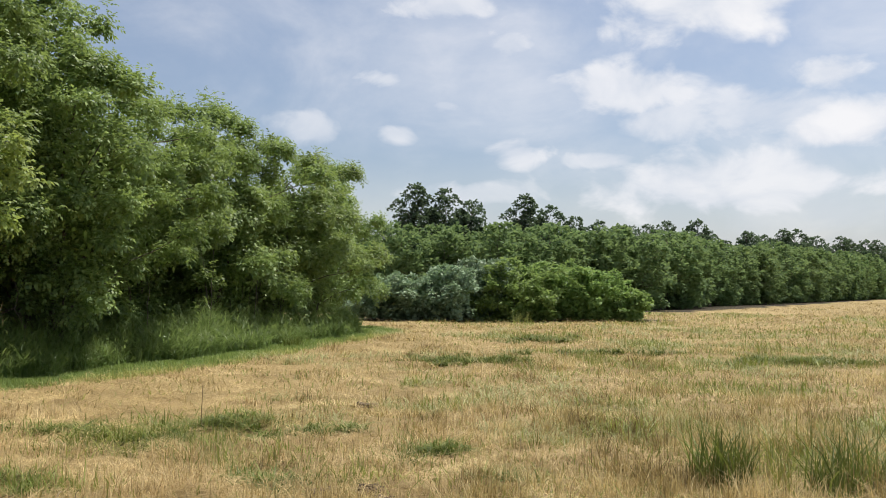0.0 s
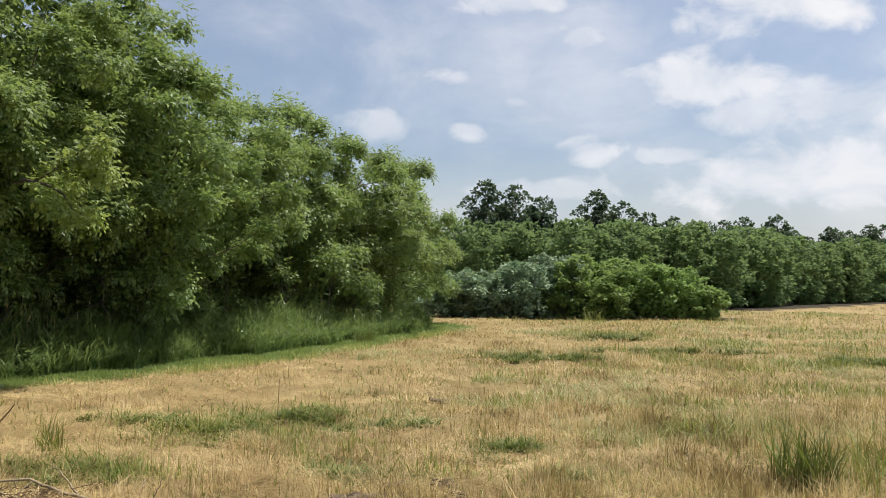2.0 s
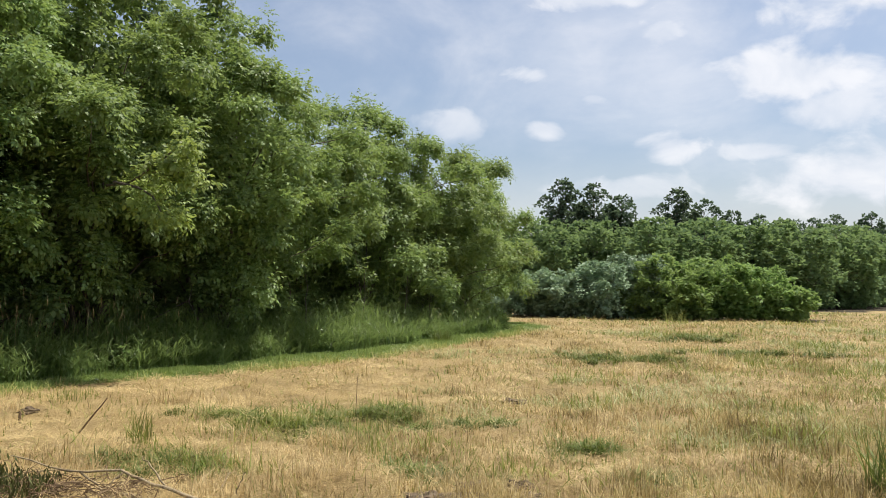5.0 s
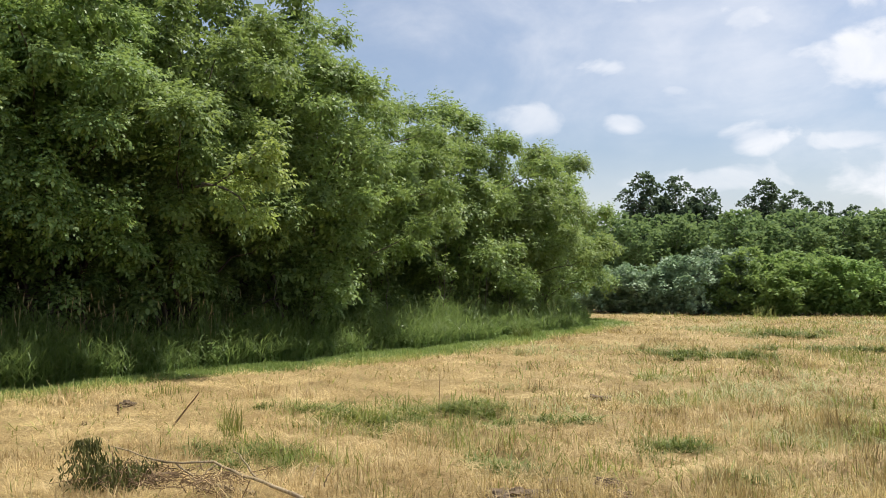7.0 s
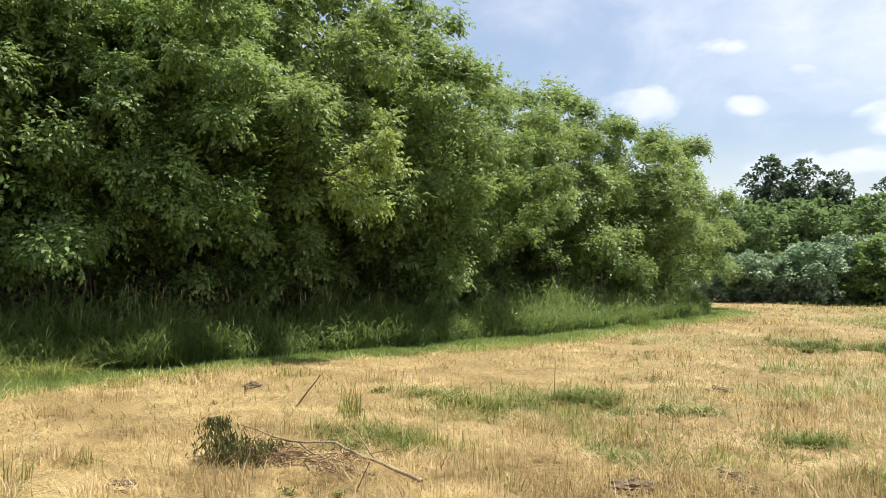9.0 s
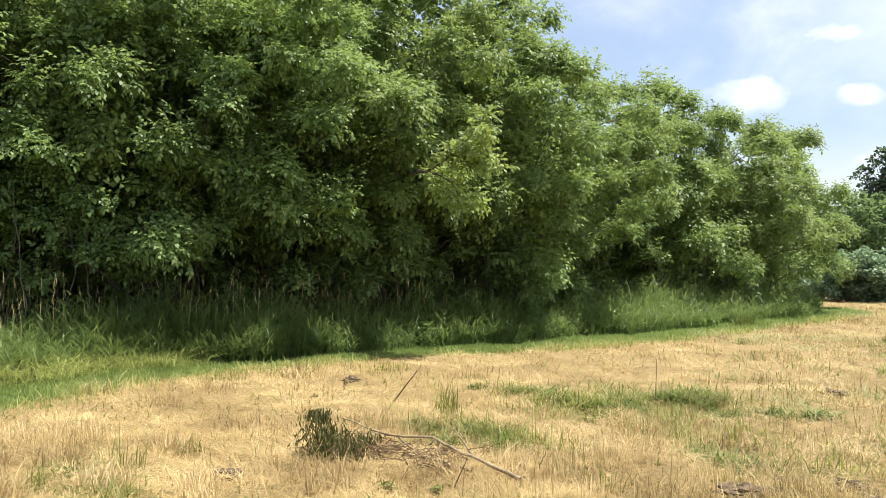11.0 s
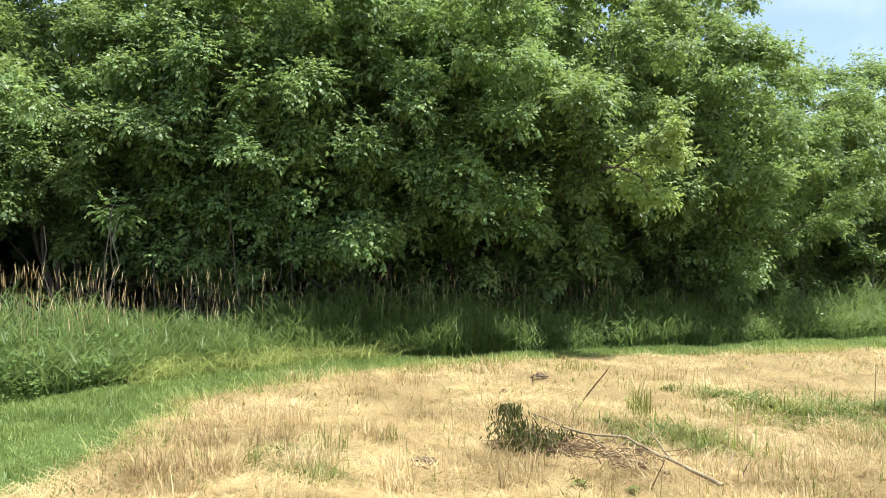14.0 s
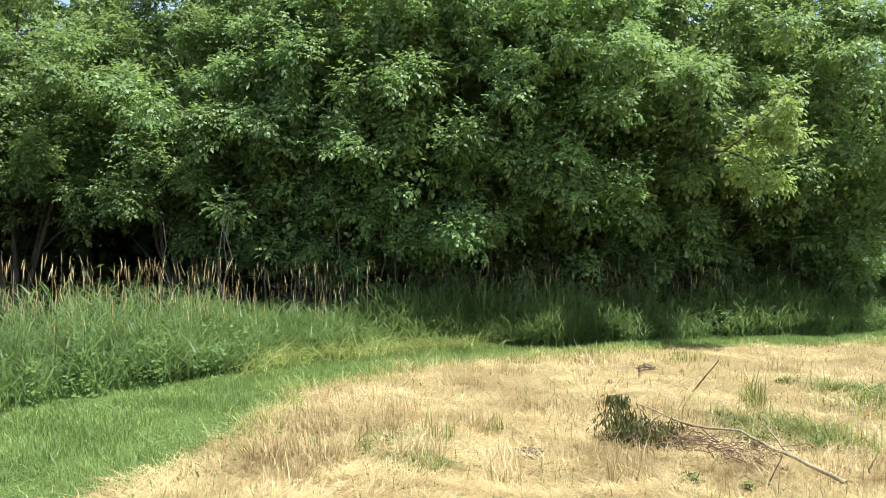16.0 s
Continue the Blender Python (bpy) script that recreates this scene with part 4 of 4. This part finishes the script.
    stuff("tall_grass_leaves", *blades(rng, x, y, rng.uniform(0.11, 0.30, n), (0.010 + 0.0006 * d) * rng.uniform(0.7, 1.4, n), rng.uniform(0.3, 0.9, n), rng.uniform(0.3, 1.3, n), 2, lift=h * rng.uniform(0.1, 0.85, n)), M_GRASS, "arching leaves of the tall rank grass", "grass")
    # grass laid flat where the verge bends
    n = 3000
    y = rng.uniform(4.4, 8.8, n)
    x = tall(y) + rng.normal(0.05, 0.3, n) + 0.25 * (fbm(y, y * 0.0, 2.5, 19) - 0.5)
    stuff("lodged_grass", *blades(rng, x, y, rng.uniform(0.2, 0.65, n), rng.uniform(0.008, 0.018, n), rng.normal(0, 0.7, n), rng.uniform(0.8, 1.9, n), 3), M_LODGED, "pale yellow-green grass lying flat beside the verge", "grass")
    # leafy herbs along the foot of the tall grass
    y = np.concatenate((rng.uniform(-1.0, 5.0, 150), rng.uniform(10.0, 32.0, 160)))
    x = tall(y) - rng.uniform(-0.2, 1.6, len(y))
    h = rng.uniform(0.15, 0.75, len(y))
    many = 26
    px, py, ph = [np.repeat(v, many) for v in (x, y, h)]
    n = len(px)
    up = rng.uniform(0.1, 1.0, n)
    q = np.stack((px + rng.normal(0, 0.07, n), py + rng.normal(0, 0.07, n), lay(px, py) + up * ph), 1)
    a = rng.uniform(0, 2 * math.pi, n)
    w = np.stack((np.cos(a), np.sin(a), rng.uniform(-0.5, 0.4, n)), 1)
    v, f = leaves(q, w, np.array((0, 0, 1.0)) + rng.normal(0, 0.3, (n, 3)), rng.uniform(0.03, 0.075, n), SPRIG)
    stuff("leafy_herbs", v, f, M_GRASS, "broad-leaved green herbs at the foot of the tall grass", "herb")
    # reed grass with brown heads
    y = rng.uniform(-1.0, 15.0, 1150)
    x = tall(y) - rng.uniform(0.5, 1.0, len(y)) - rng.random(len(y)) * np.where(y < 9, 4.2 - 0.25 * y, 1.6)
    ok = rng.random(len(y)) < np.clip(1.1 - y / 11.0, 0.3, 1)
    x, y = x[ok], y[ok]
    n = len(x)
    h = rng.uniform(0.8, 1.55, n)
    v, f = blades(rng, x, y, h, 0.007, rng.normal(0, 0.09, n), rng.uniform(0, 0.25, n), 2)
    tip = v.reshape(n, 6, 3)[:, 4]
    wv = np.stack((rng.normal(0, 0.14, n), rng.normal(0, 0.14, n), np.ones(n)), 1)
    parts_v, parts_f, count = [v], [f], len(v)
    for turn in (0.0, 1.1, 2.2):
        s = np.array((math.cos(turn), math.sin(turn), 0)) * 0.0065
        q = np.stack((tip - wv * 0.16, tip - wv * 0.06 + s, tip + wv * 0.06, tip - wv * 0.06 - s), 1).reshape(-1, 3)
        parts_v.append(q)
        parts_f.append(np.arange(4 * n).reshape(-1, 4) + count)
        count += len(q)
    stuff("reed_grass", np.concatenate(parts_v), np.concatenate(parts_f), M_SEED, "tall dry reed grass with brown seed heads", "grass")


build_grasses()


# ---- single things ----
def tuft(seed, x, y, n, height, spread, mat, label, name="grass_tuft", droop=0.9, wide=1.0):
    rng = np.random.default_rng(seed)
    a, r = rng.uniform(0, 2 * math.pi, n), spread * np.sqrt(rng.random(n))
    v, f = blades(rng, r * np.cos(a) + x, r * np.sin(a) + y, height * rng.uniform(0.45, 1.1, n), wide * rng.uniform(0.007, 0.013, n), rng.normal(0, 0.26, n), rng.uniform(0.05, droop, n), 3)
    ob = part(name, mesh_of(name, v, f), mat)
    return tagged(ob, label, "grass", "tufts of grass in the field", "stuff")


TUFTS = [(2.3, 6.42, 120, 0.6, 0.13), (2.15, 6.55, 130, 0.72, 0.16), (2.6, 6.3, 36, 0.4, 0.2), (3.0, 6.3, 90, 0.6, 0.2), (3.45, 6.5, 120, 0.64, 0.26), (2.75, 6.9, 24, 0.6, 0.2), (3.3, 7.4, 50, 0.5, 0.3), (-4.55, 7.4, 34, 0.5, 0.1), (-4.4, 7.2, 50, 0.34, 0.14), (-2.1, 5.5, 36, 0.2, 0.25), (-2.4, 5.75, 24, 0.2, 0.2), (-1.8, 7.4, 44, 0.22, 0.3), (-2.3, 7.2, 34, 0.2, 0.3),
         (-3.35, 6.35, 110, 0.14, 0.28), (-2.75, 9.3, 160, 0.18, 0.4), (-3.3, 8.3, 150, 0.18, 0.4), (-0.3, 7.7, 80, 0.12, 0.2), (-5.2, 3.9, 70, 0.28, 0.16), (-5.35, 4.7, 40, 0.2, 0.12), (-2.6, 8.9, 12, 0.4, 0.12), (3.3, 17.8, 120, 0.4, 0.5), (1.0, 17.6, 160, 0.25, 0.8), (8.0, 16.8, 180, 0.32, 1.0), (-5.3, 3.3, 40, 0.2, 0.12), (-4.6, 3.4, 60, 0.2, 0.16), (-5.6, 3.1, 40, 0.16, 0.14), (-7.8, 8.6, 150, 0.2, 0.45), (-7.0, 9.6, 150, 0.2, 0.5), (-8.2, 7.6, 120, 0.18, 0.4)]
for k, (x, y, n, h, r) in enumerate(TUFTS):
    tuft(900 + k, x, y, n, h, r, M_LUSH if k in (0, 1, 3, 4) else M_SWARD if k == 13 else M_WEED, "upright tuft of green grass in the stubble" if h > 0.3 else "low spreading tuft of green grass in the stubble", wide=1.4 if k < 7 else 1.0)
for k, (x, y, n, h, r) in enumerate([(-5.3, 3.0, 190, 0.27, 0.17), (-4.9, 3.5, 170, 0.26, 0.18), (-5.8, 3.8, 180, 0.25, 0.22), (-4.5, 4.0, 90, 0.2, 0.15), (-5.5, 4.6, 150, 0.2, 0.22), (-6.4, 4.4, 170, 0.22, 0.24), (-4.2, 3.7, 80, 0.22, 0.13), (-3.7, 4.4, 90, 0.2, 0.16), (-5.6, 2.7, 170, 0.26, 0.2), (-6.2, 3.4, 150, 0.22, 0.22), (-5.05, 2.55, 130, 0.25, 0.15)]):
    tuft(980 + k, x, y, n, h, r, M_PALE, "upright tuft of pale straw stubble", "straw_tuft", 0.8)
tuft(950, 3.85, 39.3, 80, 0.85, 0.5, M_LODGED, "dry tan grass tuft in front of the shrubs")


def fallen_branch():
    rng = np.random.default_rng(31)
    root = tagged(new("fallen_branch"), "bleached dead branch with a wilted leafy end lying in stubble", "branch")
    root.location = (-3.6, 5.4, 0.0)

    def run(*pts):
        """A crooked run through the given places, in the branch's own measure."""
        out = []
        for a, b in zip(pts[:-1], pts[1:]):
            out += list(bent(rng, a, b, 0, 0.006, 4)[:-1])
        return np.array(out + [pts[-1]])

    limb = run((0.95, -0.12, 0.0), (0.68, -0.08, 0.06), (0.43, -0.06, 0.11), (0.10, 0.07, 0.17), (-0.3, 0.04, 0.15), (-0.82, 0.05, 0.24))
    part("limb", mesh_of("limb", *tubes([(limb, np.linspace(0.0165, 0.005, len(limb)))], 7), smooth=True), M_DEAD, root)
    for pts, r in ((((0.50, 0.02, 0.08), (0.13, 0.43, 0.12), (-0.12, 0.72, 0.13)), 0.009), (((0.58, -0.16, 0.02), (0.36, -0.17, 0.05), (0.03, -0.10, 0.07)), 0.020),
                   (((-0.25, 0.08, 0.14), (0.0, -0.06, 0.09), (0.11, -0.15, 0.04)), 0.009), (((-0.3, 0.05, 0.14), (-0.5, 0.12, 0.13), (-0.8, 0.06, 0.10)), 0.006),
                   (((0.14, 0.03, 0.16), (0.10, -0.06, 0.10), (0.05, -0.14, 0.03)), 0.007), (((0.95, 0.22, 0.0), (0.97, 0.23, 0.08), (1.01, 0.25, 0.16)), 0.006), (((0.62, 0.9, 0.01), (0.72, 0.55, 0.05), (0.82, 0.22, 0.02)), 0.007)):
        p = run(*pts)
        part("side_branch", mesh_of("side_branch", *tubes([(p, np.linspace(r, r * 0.4, len(p)))], 5), smooth=True), M_DEAD, root)
    twig_runs = []
    for _ in range(260):
        a = np.array((rng.uniform(-0.75, 0.45), rng.uniform(-0.36, 0.10), rng.uniform(0.02, 0.11)))
        w = rng.normal(0, 1, 3) * (1, 0.8, 0.2)
        b = a + unit(w) * rng.uniform(0.08, 0.26)
        b[2] = max(b[2], 0.015)
        twig_runs.append((bent(rng, a, b, rng.uniform(-0.02, 0.05), 0.014, 4), np.linspace(0.0048, 0.002, 4)))
    tagged(part("twig_tangle", mesh_of("twig_tangle", *tubes(twig_runs, 4)), M_BRUSH, root, "tangle of thin dry twigs"), kind="stuff")
    n = 800
    z = rng.uniform(0.02, 0.36, n)
    q = np.stack((-0.80 - 0.1 * z + rng.normal(0, 1, n) * (0.13 - 0.22 * z), -0.20 + rng.normal(0, 1, n) * (0.13 - 0.22 * z), z), 1)
    m = 700
    q2 = np.stack((rng.uniform(-0.8, -0.3, m), rng.normal(-0.2, 0.1, m), rng.uniform(0.02, 0.2, m) ** 1.0), 1)
    q = np.concatenate((q, q2))
    w = np.stack((rng.normal(0, 0.4, n + m), rng.normal(0, 0.4, n + m), -np.ones(n + m)), 1)
    v, f = leaves(q, w, rng.normal(0, 1, (n + m, 3)), rng.uniform(0.035, 0.085, n + m), SPRIG * (0.24, 1, 1))
    part("wilted_foliage", mesh_of("wilted_foliage", v, f), M_WILT, root, "dark wilted hanging leaves")["kind"] = "stuff"


def stick(name, label, a, b, r, seed):
    rng = np.random.default_rng(seed)
    p = bent(rng, a, b, 0, 0.0015, 6)
    tagged(part(name, mesh_of(name, *tubes([(p, np.linspace(r, r * 0.5, 6))], 6), smooth=True), M_BRUSH if name != "post" else M_BARK), label, "stick" if name != "post" else "post")


def clod(seed, x, y, wide, high, mat, name, label, category, group=""):
    """A lumpy, broken mass pressed into the ground."""
    rng = np.random.default_rng(seed)
    bm = bmesh.new()
    bmesh.ops.create_icosphere(bm, subdivisions=4, radius=1.0)
    off = rng.uniform(0, 50, 3)
    for v in bm.verts:
        k = 1 + 0.55 * noise.fractal(Vector(v.co * 1.9) + Vector(off), 0.9, 2.1, 4)
        v.co = Vector((v.co.x * wide * k, v.co.y * wide * 0.7 * k, v.co.z * high * k))
    me = bpy.data.meshes.new(name)
    bm.to_mesh(me)
    bm.free()
    ob = part(name, me, mat)
    ob.location = (x, y, float(lay(np.array(x), np.array(y))) + high * 0.15)
    return tagged(ob, label, category, group)


def broad_plant(name, seed, x, y, height, spread, n, leaf, mat, label, category, group):
    """A leafy plant: a few upright stems, with leaves all along them."""
    rng = np.random.default_rng(seed)
    root = tagged(new(name), label, category, group)
    root.location = (x, y, float(lay(np.array(x), np.array(y))))
    q, w = [], []
    for k in range(4):
        turn = rng.uniform(0, 2 * math.pi)
        tip = np.array((spread * math.cos(turn), spread * math.sin(turn), height * rng.uniform(0.7, 1.0)))
        run = bent(rng, (0, 0, -0.02), tip, 0, 0.01 * height, 5)
        part("stem", mesh_of("stem", *tubes([(run, np.linspace(0.006, 0.002, 5))], 4), smooth=True), M_LUSH, root)
        t = rng.uniform(0.15, 1.0, n)
        a = rng.uniform(0, 2 * math.pi, n)
        q.append(tip * t[:, None])
        w.append(np.stack((np.cos(a), np.sin(a), rng.uniform(-0.4, 0.5, n)), 1))
    q, w = np.concatenate(q), np.concatenate(w)
    v, f = leaves(q, w, np.array((0, 0, 1.0)) + rng.normal(0, 0.25, (len(q), 3)), leaf * rng.uniform(0.6, 1.2, len(q)), SPRIG)
    tagged(part("foliage", mesh_of("foliage", v, f), mat, root), kind="stuff")


for k, (x, y) in enumerate([(-3.0, 4.75), (-3.3, 4.55)]):
    broad_plant("seedling", 1200 + k, x, y, 0.09, 0.045, 5, 0.055, M_LUSH, "small dark green broad-leaved seedling in the stubble", "seedling", "seedlings in the stubble")
for k in range(9):
    broad_plant("leafy_weed", 1220 + k, -7.35 + 0.16 * (k % 5) + 0.05 * k, 22.2 + 0.3 * k, 0.95 + 0.07 * (k * 5 % 6), 0.22, 30, 0.14, M_GRASS, "tall leafy green weed growing in front of the grove", "weed", "weeds before the grove")
tuft(960, -4.3, 22.7, 260, 0.42, 0.3, M_LUSH, "dark green grass tussock at the edge of the verge", "grass_tussock", 1.0)
fallen_branch()
stick("twig", "thin brown twig standing in the stubble", (-2.95, 4.85, -0.02), (-2.87, 4.9, 0.2), 0.006, 8)
stick("stick", "broken brown stick leaning out of the stubble", (-5.32, 7.55, -0.02), (-5.05, 7.65, 0.36), 0.012, 3)
stick("stick", "short brown stick standing in the stubble", (-6.35, 8.0, -0.02), (-6.37, 8.02, 0.12), 0.02, 4)
stick("weed_stalk", "thin dry weed stalk standing in the stubble", (-2.75, 9.0, -0.02), (-2.73, 9.0, 0.5), 0.006, 6)
stick("weed_stalk", "thin dry weed stalk standing in the stubble", (3.9, 17.0, -0.02), (3.92, 17.0, 0.5), 0.006, 7)
for k, (x, y, w, h) in enumerate([(-1.2, 5.78, 0.2, 0.05), (-0.9, 5.85, 0.16, 0.045), (-6.63, 8.5, 0.13, 0.045), (-6.2, 7.25, 0.04, 0.04), (-1.0, 6.25, 0.14, 0.05), (-0.6, 6.3, 0.12, 0.05), (-4.6, 4.35, 0.12, 0.04), (-1.1, 10.9, 0.16, 0.05), (-0.5, 6.0, 0.1, 0.04)]):
    clod(40 + k, x, y, w, h, M_CLOD, "soil_clod", "dark clod of soil and rotten straw", "soil", "clods in the stubble")
clod(60, -7.9, 11.7, 0.045, 0.02, M_STONE, "stone", "small pale stone at the edge of the verge", "stone")
stick("post", "thin dark post at the far edge of the field", (22.3, 72.5, -0.1), (22.3, 72.5, 0.8), 0.08, 9)

rng = np.random.default_rng(12)
for k in range(34):
    y = rng.uniform(3.5, 27.0)
    x = float(tall(y)) - rng.uniform(1.2, 2.8)
    a, b = (x, y, -0.05), (x + rng.uniform(-0.35, 0.35), y + rng.uniform(-0.35, 0.35), rng.uniform(1.6, 3.0))
    p = bent(rng, a, b, 0, 0.05, 7)
    tagged(part("sapling_stem", mesh_of("sapling_stem", *tubes([(p, np.linspace(rng.uniform(0.012, 0.022), 0.006, 7))], 5), smooth=True), M_BARK), "thin bare sapling stem in the shade of the grove", "sapling", "sapling stems under the grove")
